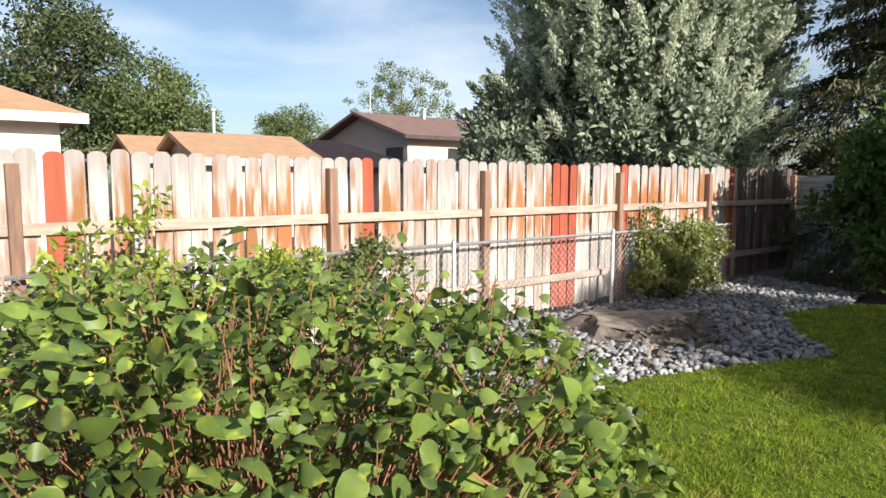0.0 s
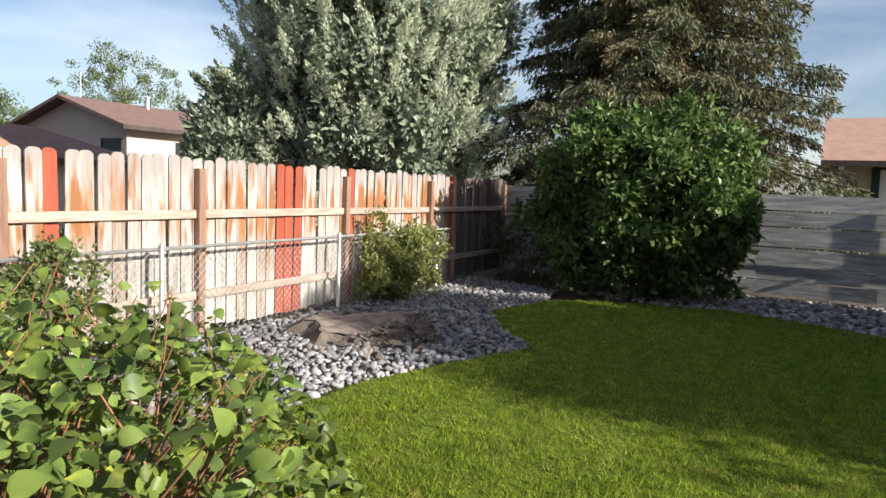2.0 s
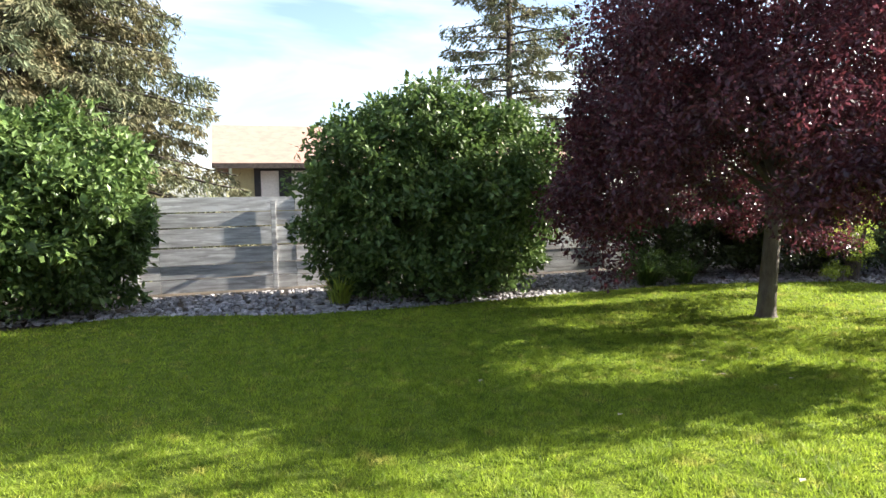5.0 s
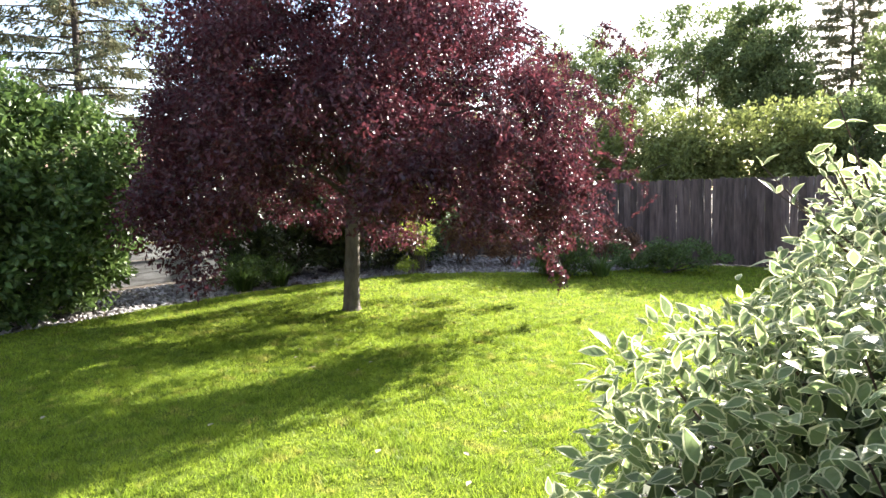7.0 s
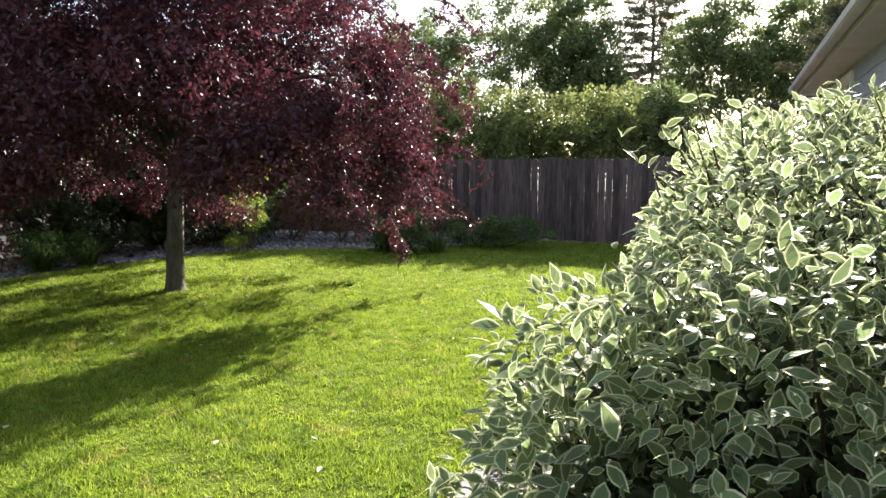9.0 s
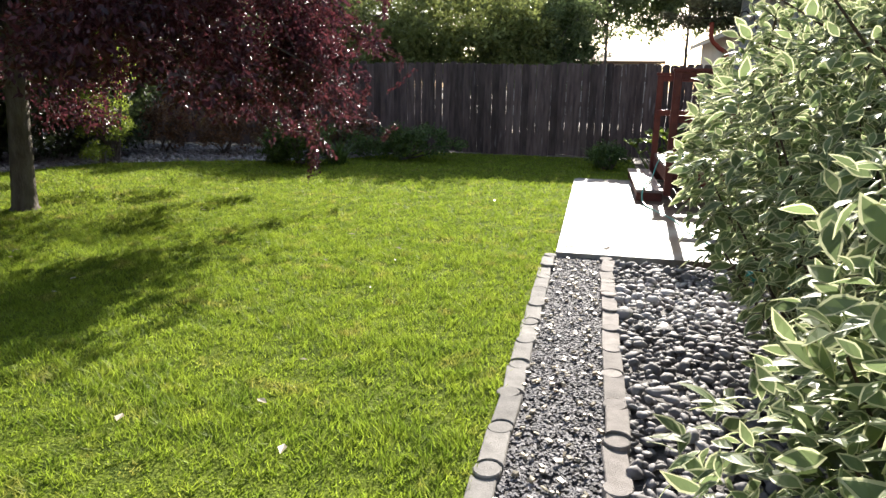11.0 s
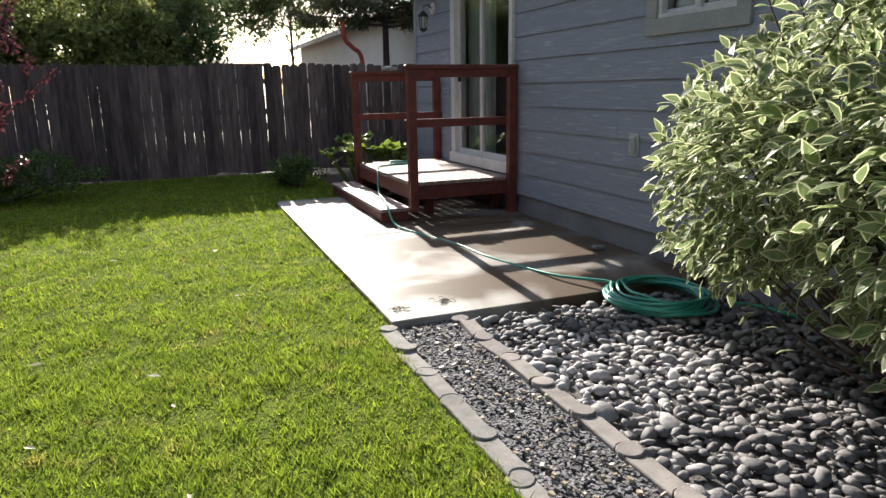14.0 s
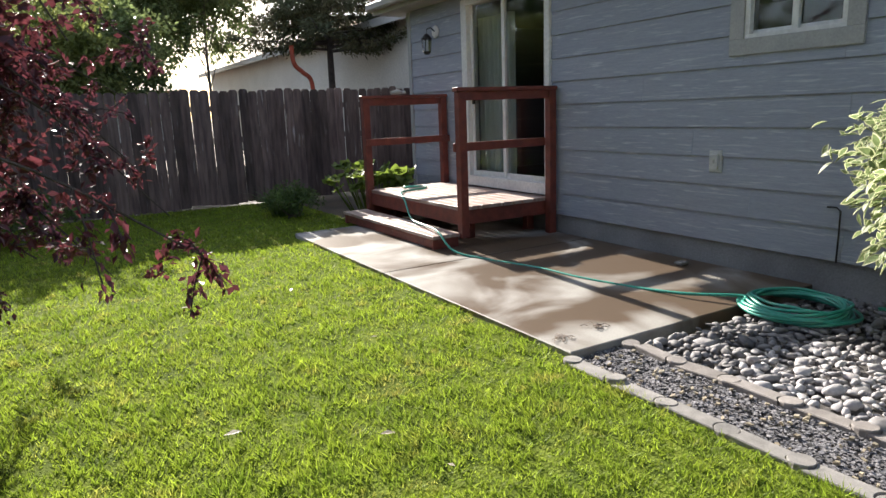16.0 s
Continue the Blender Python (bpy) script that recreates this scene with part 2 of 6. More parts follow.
def concrete():
    m = material("wet_concrete", (0.40, 0.385, 0.36), (0.32, 0.305, 0.28), rough=0.7, scale=1.5, fine=90, bump=0.12, dist=0.004)
    t = m.node_tree
    n, ln = t.nodes, t.links
    geo = n.new("ShaderNodeNewGeometry")
    wet = n.new("ShaderNodeTexNoise")
    wet.inputs["Scale"].default_value, wet.inputs["Detail"].default_value = 1.15, 4
    wet.inputs["Distortion"].default_value = 0.6
    ln.new(geo.outputs["Position"], wet.inputs["Vector"])
    rp = n.new("ShaderNodeValToRGB")
    rp.color_ramp.elements[0].position, rp.color_ramp.elements[1].position = 0.41, 0.58
    # wetter towards the house, where the hose lies
    xyz = n.new("ShaderNodeSeparateXYZ")
    ln.new(geo.outputs["Position"], xyz.inputs[0])
    side = n.new("ShaderNodeMapRange")
    side.interpolation_type = "SMOOTHSTEP"
    for key, value in (("From Min", 0.0), ("From Max", 1.6), ("To Min", 0.0), ("To Max", 0.10)):
        side.inputs[key].default_value = value
    ln.new(xyz.outputs[0], side.inputs[0])
    damp = n.new("ShaderNodeMath")
    ln.new(wet.outputs[0], damp.inputs[0])
    ln.new(side.outputs[0], damp.inputs[1])
    total = damp.outputs[0]
    for x, y, rx, ry in ((0.55, 0.42, 0.55, 0.22), (0.35, 3.95, 0.45, 0.28), (0.75, 1.6, 0.4, 0.5)):
        patch = n.new("ShaderNodeVectorMath")
        patch.operation = "MULTIPLY_ADD"
        ln.new(geo.outputs["Position"], patch.inputs[0])
        patch.inputs[1].default_value, patch.inputs[2].default_value = (1 / rx, 1 / ry, 0), (-x / rx, -y / ry, 0)
        away = n.new("ShaderNodeVectorMath")
        away.operation = "LENGTH"
        ln.new(patch.outputs[0], away.inputs[0])
        stain = n.new("ShaderNodeMapRange")
        stain.interpolation_type = "SMOOTHSTEP"
        for key, value in (("From Min", 0.5), ("From Max", 1.4), ("To Min", 0.13), ("To Max", 0.0)):
            stain.inputs[key].default_value = value
        ln.new(away.outputs["Value"], stain.inputs[0])
        both = n.new("ShaderNodeMath")
        ln.new(total, both.inputs[0])
        ln.new(stain.outputs[0], both.inputs[1])
        total = both.outputs[0]
    ln.new(total, rp.inputs[0])
    bs = n["Principled BSDF"]
    src = bs.inputs["Base Color"].links[0].from_socket
    mx = n.new("ShaderNodeMix")
    mx.data_type = "RGBA"
    mx.inputs[7].default_value = (0.11, 0.076, 0.050, 1)
    ln.new(src, mx.inputs[6])
    ln.new(rp.outputs[0], mx.inputs[0])
    ln.new(mx.outputs[2], bs.inputs["Base Color"])
    mr = n.new("ShaderNodeMapRange")
    mr.inputs["To Min"].default_value, mr.inputs["To Max"].default_value = 0.6, 0.42
    ln.new(rp.outputs[0], mr.inputs[0])
    ln.new(mr.outputs[0], bs.inputs["Roughness"])
    return m


def peeling_boards(name, pale, orange, amount):
    """Pale weathered boards whose old orange stain survives in streaks at mid-height."""
    m = material(name, pale, tuple(c * 0.52 for c in pale), rough=0.85, scale=2.2, fine=35, bump=0.4, dist=0.004, stretch=(14, 14, 1.2), random=0.4)
    t = m.node_tree
    n, ln = t.nodes, t.links
    geo = n.new("ShaderNodeNewGeometry")
    info = n.new("ShaderNodeObjectInfo")
    mp = n.new("ShaderNodeMapping")
    mp.inputs["Scale"].default_value = (11, 11, 1.5)
    ln.new(geo.outputs["Position"], mp.inputs[0])
    sep = n.new("ShaderNodeSeparateXYZ")
    ln.new(geo.outputs["Position"], sep.inputs[0])
    bell = n.new("ShaderNodeMapRange")
    bell.interpolation_type = "SMOOTHSTEP"
    up = n.new("ShaderNodeMath")
    up.operation = "SUBTRACT"
    ln.new(sep.outputs[2], up.inputs[0])
    up.inputs[1].default_value = 1.25
    ab = n.new("ShaderNodeMath")
    ab.operation = "ABSOLUTE"
    ln.new(up.outputs[0], ab.inputs[0])
    ln.new(ab.outputs[0], bell.inputs[0])
    for k, v in (("From Min", 0.0), ("From Max", 0.75), ("To Min", 0.14), ("To Max", -0.10)):
        bell.inputs[k].default_value = v
    st = n.new("ShaderNodeTexNoise")
    st.inputs["Scale"].default_value, st.inputs["Detail"].default_value = 1.0, 7
    ln.new(mp.outputs[0], st.inputs["Vector"])
    s1 = n.new("ShaderNodeMath")
    ln.new(st.outputs[0], s1.inputs[0])
    ln.new(bell.outputs[0], s1.inputs[1])
    s2 = n.new("ShaderNodeMath")
    s2.operation = "MULTIPLY_ADD"
    ln.new(info.outputs["Random"], s2.inputs[0])
    s2.inputs[1].default_value = 0.16
    ln.new(s1.outputs[0], s2.inputs[2])
    rp = n.new("ShaderNodeValToRGB")
    rp.color_ramp.elements[0].position, rp.color_ramp.elements[1].position = 0.66 - amount, 0.82 - amount
    ln.new(s2.outputs[0], rp.inputs[0])
    bs = n["Principled BSDF"]
    src = bs.inputs["Base Color"].links[0].from_socket
    g1 = n.new("ShaderNodeMath")
    g1.operation = "MULTIPLY_ADD"
    ln.new(st.outputs[0], g1.inputs[0])
    g1.inputs[1].default_value = 1.1
    ln.new(sep.outputs[2], g1.inputs[2])
    g2 = n.new("ShaderNodeMapRange")
    g2.interpolation_type = "SMOOTHSTEP"
    g2.inputs["From Min"].default_value, g2.inputs["From Max"].default_value = 1.95, 2.35
    g2.inputs["To Max"].default_value = 0.85
    ln.new(g1.outputs[0], g2.inputs[0])
    gm = n.new("ShaderNodeMix")
    gm.data_type = "RGBA"
    gm.inputs[7].default_value = (0.27, 0.245, 0.235, 1)
    ln.new(src, gm.inputs[6])
    ln.new(g2.outputs[0], gm.inputs[0])
    src = gm.outputs[2]
    mx = n.new("ShaderNodeMix")
    mx.data_type = "RGBA"
    mx.inputs[7].default_value = (*orange, 1)
    ln.new(src, mx.inputs[6])
    ln.new(rp.outputs[0], mx.inputs[0])
    ln.new(mx.outputs[2], bs.inputs["Base Color"])
    return m


M["concrete"] = concrete()
M["old_wood"] = peeling_boards("weathered_fence_board", (0.51, 0.475, 0.44), (0.25, 0.11, 0.045), 0.045)
M["orange_wood"] = peeling_boards("streaked_fence_board", (0.44, 0.37, 0.31), (0.30, 0.125, 0.05), 0.09)
glass = bpy.data.materials.new("window_glass")
glass.use_nodes = True
gb = glass.node_tree.nodes["Principled BSDF"]
gb.inputs["Base Color"].default_value = (0.8, 0.85, 0.85, 1)
gb.inputs["Roughness"].default_value = 0.02
gb.inputs["Transmission Weight"].default_value = 1.0
gb.inputs["IOR"].default_value = 1.45
M["glass"] = glass


# ---- shapes ----
R = np.random.default_rng(7)


def mesh(name, V, F, mats, index=None, smooth=False):
    """Vertices (n,3) and faces (m,k) of one size."""
    V, F = np.asarray(V, np.float32), np.asarray(F, np.int32)
    me = bpy.data.meshes.new(name)
    me.vertices.add(len(V))
    me.vertices.foreach_set("co", V.ravel())
    me.loops.add(F.size)
    me.loops.foreach_set("vertex_index", F.ravel())
    me.polygons.add(len(F))
    me.polygons.foreach_set("loop_start", np.arange(0, F.size, F.shape[1], dtype=np.int32))
    for m in mats if isinstance(mats, (list, tuple)) else [mats]:
        me.materials.append(M[m])
    if index is not None:
        me.polygons.foreach_set("material_index", np.asarray(index, np.int32))
    me.polygons.foreach_set("use_smooth", np.full(len(F), smooth, bool))
    me.update(calc_edges=True)
    return me


def thing(name, at=(0, 0, 0), rz=0.0, label="", category="", group="", kind=""):
    ob = new(name)
    ob.matrix_world = pose(*at, rz=rz)
    return tagged(ob, label, category, group, kind)


def part(name, me, parent=None, label="", at=None, kind=""):
    ob = new(name, me)
    if parent:
        ob.parent = parent
    if at is not None:
        ob.matrix_basis = at if isinstance(at, Matrix) else Matrix.Translation(at)
    return tagged(ob, label, kind=kind)


BOXF = np.array([(0, 3, 2, 1), (4, 5, 6, 7), (0, 1, 5, 4), (1, 2, 6, 5), (2, 3, 7, 6), (3, 0, 4, 7)])


def box(a, b):
    (x0, y0, z0), (x1, y1, z1) = a, b
    return np.array([(x0, y0, z0), (x1, y0, z0), (x1, y1, z0), (x0, y1, z0), (x0, y0, z1), (x1, y0, z1), (x1, y1, z1), (x0, y1, z1)], float), BOXF


def joined(pieces):
    V, F, n = [], [], 0
    for v, f in pieces:
        V.append(v)
        F.append(f + n)
        n += len(v)
    return np.concatenate(V), np.concatenate(F)


def block(name, a, b, mat, parent=None, label="", bevel=0.004, kind=""):
    """A board or block with worn edges."""
    bm = bmesh.new()
    V, F = box(a, b)
    vs = [bm.verts.new(v) for v in V]
    for f in F:
        bm.faces.new([vs[i] for i in f])
    if bevel:
        bmesh.ops.bevel(bm, geom=bm.edges[:], offset=bevel, segments=1, affect="EDGES")
    me = bpy.data.meshes.new(name)
    bm.to_mesh(me)
    bm.free()
    me.materials.append(M[mat])
    return part(name, me, parent, label, kind=kind)


def tube(points, radii, sides=8):
    P = np.asarray(points, float)
    radii = np.broadcast_to(radii, (len(P),))
    T = np.gradient(P, axis=0)
    T /= np.linalg.norm(T, axis=1, keepdims=True) + 1e-9
    ref = np.where(np.abs(T[:, 2:3]) > 0.9, [[1.0, 0, 0]], [[0, 0, 1.0]])
    A = np.cross(T, ref)
    A /= np.linalg.norm(A, axis=1, keepdims=True) + 1e-9
    B = np.cross(T, A)
    a = np.linspace(0, 2 * np.pi, sides, endpoint=False)
    V = P[:, None] + radii[:, None, None] * (np.cos(a)[None, :, None] * A[:, None] + np.sin(a)[None, :, None] * B[:, None])
    n = len(P)
    i, j = np.meshgrid(np.arange(n - 1), np.arange(sides), indexing="ij")
    k = (j + 1) % sides
    F = np.stack([i * sides + j, i * sides + k, (i + 1) * sides + k, (i + 1) * sides + j], -1).reshape(-1, 4)
    caps = [[e * sides + q, e * sides + q + 1, e * sides + q + 2, e * sides + (q + 3) % sides] for e in (0, n - 1) for q in range(0, sides - 2, 2)]
    return V.reshape(-1, 3), np.concatenate([F, np.array(caps)])


def unit(v):
    return v / (np.linalg.norm(v, axis=-1, keepdims=True) + 1e-9)


def scatter(P, D, N, S, shape, faces):
    """Copies of a leaf shape (x along the midrib, y across, z up) at P, along D, with normal about N, size S."""
    D = unit(D)
    Y = unit(np.cross(N, D))
    Z = np.cross(D, Y)
    S = np.broadcast_to(S, (len(P),))[:, None, None]
    V = P[:, None] + S * (shape[None, :, :1] * D[:, None] + shape[None, :, 1:2] * Y[:, None] + shape[None, :, 2:] * Z[:, None])
    F = faces[None] + (np.arange(len(P)) * len(shape))[:, None, None]
    return V.reshape(-1, 3), F.reshape(-1, faces.shape[1])


DIAMOND = np.array([(0, 0, 0), (0.45, 0.27, 0.07), (1, 0, -0.04), (0.45, -0.27, 0.07)])
DIAMOND_F = np.array([(0, 3, 2, 1)])
NEEDLE = np.array([(0, 0, 0), (0.5, 0.08, 0.02), (1, 0, 0), (0.5, -0.08, 0.02)])
_o = np.array([(0, 0), (0.25, 0.24), (0.5, 0.31), (0.78, 0.19), (1.06, 0), (0.78, -0.19), (0.5, -0.31), (0.25, -0.24)])
_o = _o * (1.06, 0.86)
_i = (_o - (0.5, 0)) * (0.86, 0.74) + (0.49, 0)
_o = np.c_[_o, np.abs(_o[:, 1]) * 0.28 - 0.12 * (_o[:, 0] - 0.4) ** 2]
_i = np.c_[_i, np.abs(_i[:, 1]) * 0.28 - 0.12 * (_i[:, 0] - 0.4) ** 2]
EDGED = np.concatenate([_o, _i])
EDGED_F = np.array([(k, 8 + k, 8 + (k + 1) % 8, (k + 1) % 8) for k in range(8)] + [(8, 15, 14, 9), (9, 14, 13, 10), (10, 13, 12, 11)])
EDGED_M = np.array([1] * 8 + [0] * 3)
_b = np.array([(0, 0), (-0.06, 0.2), (0.08, 0.40), (0.3, 0.47), (0.52, 0.41), (0.74, 0.30), (0.93, 0.12), (1.14, 0), (0.93, -0.12), (0.74, -0.30), (0.52, -0.41), (0.3, -0.47), (0.08, -0.40), (-0.06, -0.2)])
BROAD = np.c_[_b, np.abs(_b[:, 1]) * 0.35 - 0.15 * (_b[:, 0] - 0.3) ** 2]
BROAD_F = np.array([(0, 13, 12, 1), (1, 12, 11, 2), (2, 11, 10, 3), (3, 10, 9, 4), (4, 9, 8, 5), (5, 8, 7, 6)])


def in_poly(P, poly):
    x, y = P[:, 0], P[:, 1]
    inside = np.zeros(len(P), bool)
    for (x0, y0), (x1, y1) in zip(poly, poly[1:] + poly[:1]):
        c = (y0 > y) != (y1 > y)
        inside ^= c & (x < (x1 - x0) * (y - y0) / (y1 - y0 + 1e-12) + x0)
    return inside


def sheet(name, poly, z, mat, label="", kind="structure", thick=0.0):
    bm = bmesh.new()
    f = bm.faces.new([bm.verts.new((x, y, z)) for x, y in poly])
    f.normal_update()
    if f.normal.z < 0:
        f.normal_flip()
    if thick:
        rim = bm.verts[:]
        low = {v: bm.verts.new((v.co.x, v.co.y, v.co.z - thick)) for v in rim}
        for e in list(f.edges):
            p, q = e.verts
            bm.faces.new([p, q, low[q], low[p]])
    bmesh.ops.triangulate(bm, faces=bm.faces[:])
    me = bpy.data.meshes.new(name)
    bm.to_mesh(me)
    bm.free()
    me.materials.append(M[mat])
    return part(name, me, None, label, kind=kind)


# ---- ground ----
LAWN = [(-6.67, 5.03), (-7.85, 4.19), (-8.3, 3.0), (-8.7, 1.53), (-8.6, -1.0), (-8.37, -3.2), (-8.4, -5.36), (-9.28, -7.67), (-8.69, -9.6), (-8.2, -10.1),
        (-6.79, -10.35), (-5.79, -9.71), (-5.25, -9.1), (-4.1, -9.55), (-3.2, -9.82), (-1.9, -9.85), (-1.3, -9.2), (-0.6, -7.9), (0.2, -7.5), (2.3, -7.4),
        (2.3, -5.9), (-0.085, -5.9), (-0.085, 0.0), (-0.008, 0.0), (-0.008, 4.85), (1.0, 4.9), (1.0, 8.2), (-3.4, 8.2), (-4.4, 6.2), (-5.4, 5.6)]
ROCKS = [(-1.7, -9.9), (-3.2, -9.86), (-4.1, -9.55), (-5.25, -9.1), (-5.79, -9.7), (-6.79, -10.35), (-8.2, -10.1), (-9.3, -10.3), (-9.8, -12.1), (-1.8, -12.15)]
PATIO_BED = [(0.46, -5.6), (0.46, -0.1), (2.3, -0.1), (2.3, -1.1), (1.7, -1.9), (1.5, -3.2), (1.3, -5.6)]
sheet("ground", [(-400, -400), (400, -400), (400, 400), (-400, 400)], -0.06, "soil")
sheet("lawn", LAWN, 0.0, "turf", "short mown green lawn ground", "structure", 0.09)
STRIP = [(0.0, -5.9), (0.37, -5.9), (0.37, -0.02), (0.0, -0.02)]
sheet("gravel_path", STRIP, -0.02, "gravel_bed", "narrow grey gravel strip between two rows of pavers")
sheet("stone_bed", [(0.45, -5.6), (0.45, -0.1), (2.3, -0.1), (2.3, -5.6)], -0.03, "gravel_bed", "soil under grey river stones beside the house")


def grass():
    walkline = np.array([(1.0, -6.6), (0.9, -6.3), (0.3, -5.4), (-0.4, -4.3), (-1.1, -3.5), (-2.4, -2.65)])
    P = np.c_[R.uniform(-9.4, 2.3, 2300000), R.uniform(-10.4, 8.2, 2300000)]
    d = np.min(np.linalg.norm(P[:, None] - walkline[None], axis=2), axis=1)
    chance = np.clip(2.6 / np.maximum(d, 2.0), 0, 1) ** 1.45
    keep = (R.random(len(P)) < chance * 0.62) & in_poly(P, LAWN)
    P, d = P[keep], d[keep]
    P, d = P[:660000], d[:660000]
    out = [(P, 0.034)]
    V = []
    for P, h in out:
        n = len(P)
        a = R.uniform(0, 2 * np.pi, n)
        patch = np.full(n, 0.85)
        sway = np.zeros((n, 2))
        for wave, amount in ((0.9, 0.16), (0.42, 0.17), (0.23, 0.18), (0.13, 0.18), (0.075, 0.15)):
            for k in range(3):
                th, ph = R.uniform(0, np.pi), R.uniform(0, 6.28)
                s = np.sin((P[:, 0] * np.cos(th) + P[:, 1] * np.sin(th)) * 6.283 / wave + ph + 1.5 * np.sin(P[:, 0] * 2.1 / wave + ph) * np.cos(P[:, 1] * 1.7 / wave))
                patch += amount * 0.62 * s
                sway += amount * 0.55 * s[:, None] * (np.cos(th + 1), np.sin(th + 1))
        hh = h * np.clip(patch, 0.25, 1.7) * R.uniform(0.55, 1.3, n)
        w = (h * 0.10 * (1 + 0.16 * np.clip(d - 2.5, 0, 6)))[:, None]
        lean = (R.normal(0, 0.6, (n, 2)) + sway) * hh[:, None]
        base = np.c_[P, np.zeros(n)]
        side = np.c_[np.cos(a), np.sin(a), np.zeros(n)] * w
        tip = base + np.c_[lean, hh]
        V.append(np.stack([base - side, base + side, tip], 1).reshape(-1, 3))
    V = np.concatenate(V)
    part("grass", mesh("grass", V, np.arange(len(V)).reshape(-1, 3), "grass"), None, "short green lawn grass with pale dry patches", kind="stuff")


grass()


def pebble_shapes(count, squash):
    out = []
    for k in range(count):
        bm = bmesh.new()
        bmesh.ops.create_icosphere(bm, subdivisions=2 if squash > 0.3 else 1, radius=1)
        ax = np.array([R.uniform(0.75, 1.25), R.uniform(0.6, 0.95), squash * R.uniform(0.8, 1.3)])
        for v in bm.verts:
            w = 1 + 0.36 * noise.noise(v.co * 1.3 + Vector((k * 7, 0, 0)))
            v.co = Vector((v.co.x * ax[0] * w, v.co.y * ax[1] * w, v.co.z * ax[2] * w))
        bm.verts.ensure_lookup_table()
        out.append((np.array([v.co for v in bm.verts]), np.array([[v.index for v in f.verts] for f in bm.faces])))
        bm.free()
    return out


def stones(name, poly, z, mat, count, size, parent_name, label, nearest, near_to, avoid=None, heap=0.03, squash=0.5):
    lo, hi = np.min(poly, axis=0), np.max(poly, axis=0)
    P = R.uniform(lo, hi, (count * 4, 2))
    P = P[in_poly(P, poly)]
    if avoid:
        P = P[((P - avoid[:2]) ** 2).sum(1) > avoid[2] ** 2]
    S = size * R.lognormal(0, 0.33, len(P))
    cell, keep = {}, []
    for i, (p, s) in enumerate(zip(P, S)):
        key = (int(p[0] / 0.2), int(p[1] / 0.2))
        if all((p[0] - P[j][0]) ** 2 + (p[1] - P[j][1]) ** 2 > (0.61 * (s + S[j])) ** 2 for dx in (-1, 0, 1) for dy in (-1, 0, 1) for j in cell.get((key[0] + dx, key[1] + dy), ())):
            cell.setdefault(key, []).append(i)
            keep.append(i)
        if len(keep) >= count:
            break
    P, S = P[keep], S[keep]
    order = np.argsort(((P - near_to) ** 2).sum(1))
    shapes = pebble_shapes(7, squash)
    datas = [mesh("stone", v, f, mat, smooth=True) for v, f in shapes]
    top = thing(parent_name, (0, 0, 0), label=label, category="stones")
    rest = []
    for n, i in enumerate(order):
        m = pose(P[i][0], P[i][1], z + S[i] * squash * 0.55 + R.uniform(0, heap), R.normal(0, 14), R.normal(0, 14), R.uniform(0, 360)) @ Matrix.Diagonal((S[i], S[i], S[i], 1))
        k = int(R.integers(7))
        if n < nearest:
            part("stone", datas[k], top, at=m)
        else:
            mm = np.array(m)
            rest.append((shapes[k][0] @ mm[:3, :3].T + mm[:3, 3], shapes[k][1]))
    if rest:
        V, F = joined(rest)
        part("rubble", mesh("small_stones", V, F, mat, smooth=True), top, kind="stuff")
    return top


def chips(name, poly, count, size, mat, label, z=0.0):
    lo, hi = np.min(poly, axis=0), np.max(poly, axis=0)
    P = R.uniform(lo, hi, (count * 3, 2))
    P = P[in_poly(P, poly)][:count]
    n = len(P)
    C = np.array([(-1, -1, -1), (1, -1, -1), (1, 1, -1), (-1, 1, -1), (-1, -1, 1), (1, -1, 1), (1, 1, 1), (-1, 1, 1)]) * 0.5
    C = C[None] * (1 + R.normal(0, 0.22, (n, 8, 1))) * (size * R.uniform(0.5, 1.3, (n, 1, 3)) * (1, 0.8, 0.5))
    a = R.uniform(0, np.pi, n)
    t = R.normal(0, 0.5, n)
    x = C[..., 0] * np.cos(a)[:, None] - C[..., 1] * np.sin(a)[:, None]
    y = C[..., 0] * np.sin(a)[:, None] + C[..., 1] * np.cos(a)[:, None]
    zz = C[..., 2] + x * t[:, None] * 0.5
    V = np.stack([x + P[:, :1], y + P[:, 1:], zz + z + size * 0.25], -1).reshape(-1, 3)
    F = (BOXF[None] + (np.arange(n) * 8)[:, None, None]).reshape(-1, 4)
    part(name, mesh(name, V, F, mat), None, label, kind="stuff")


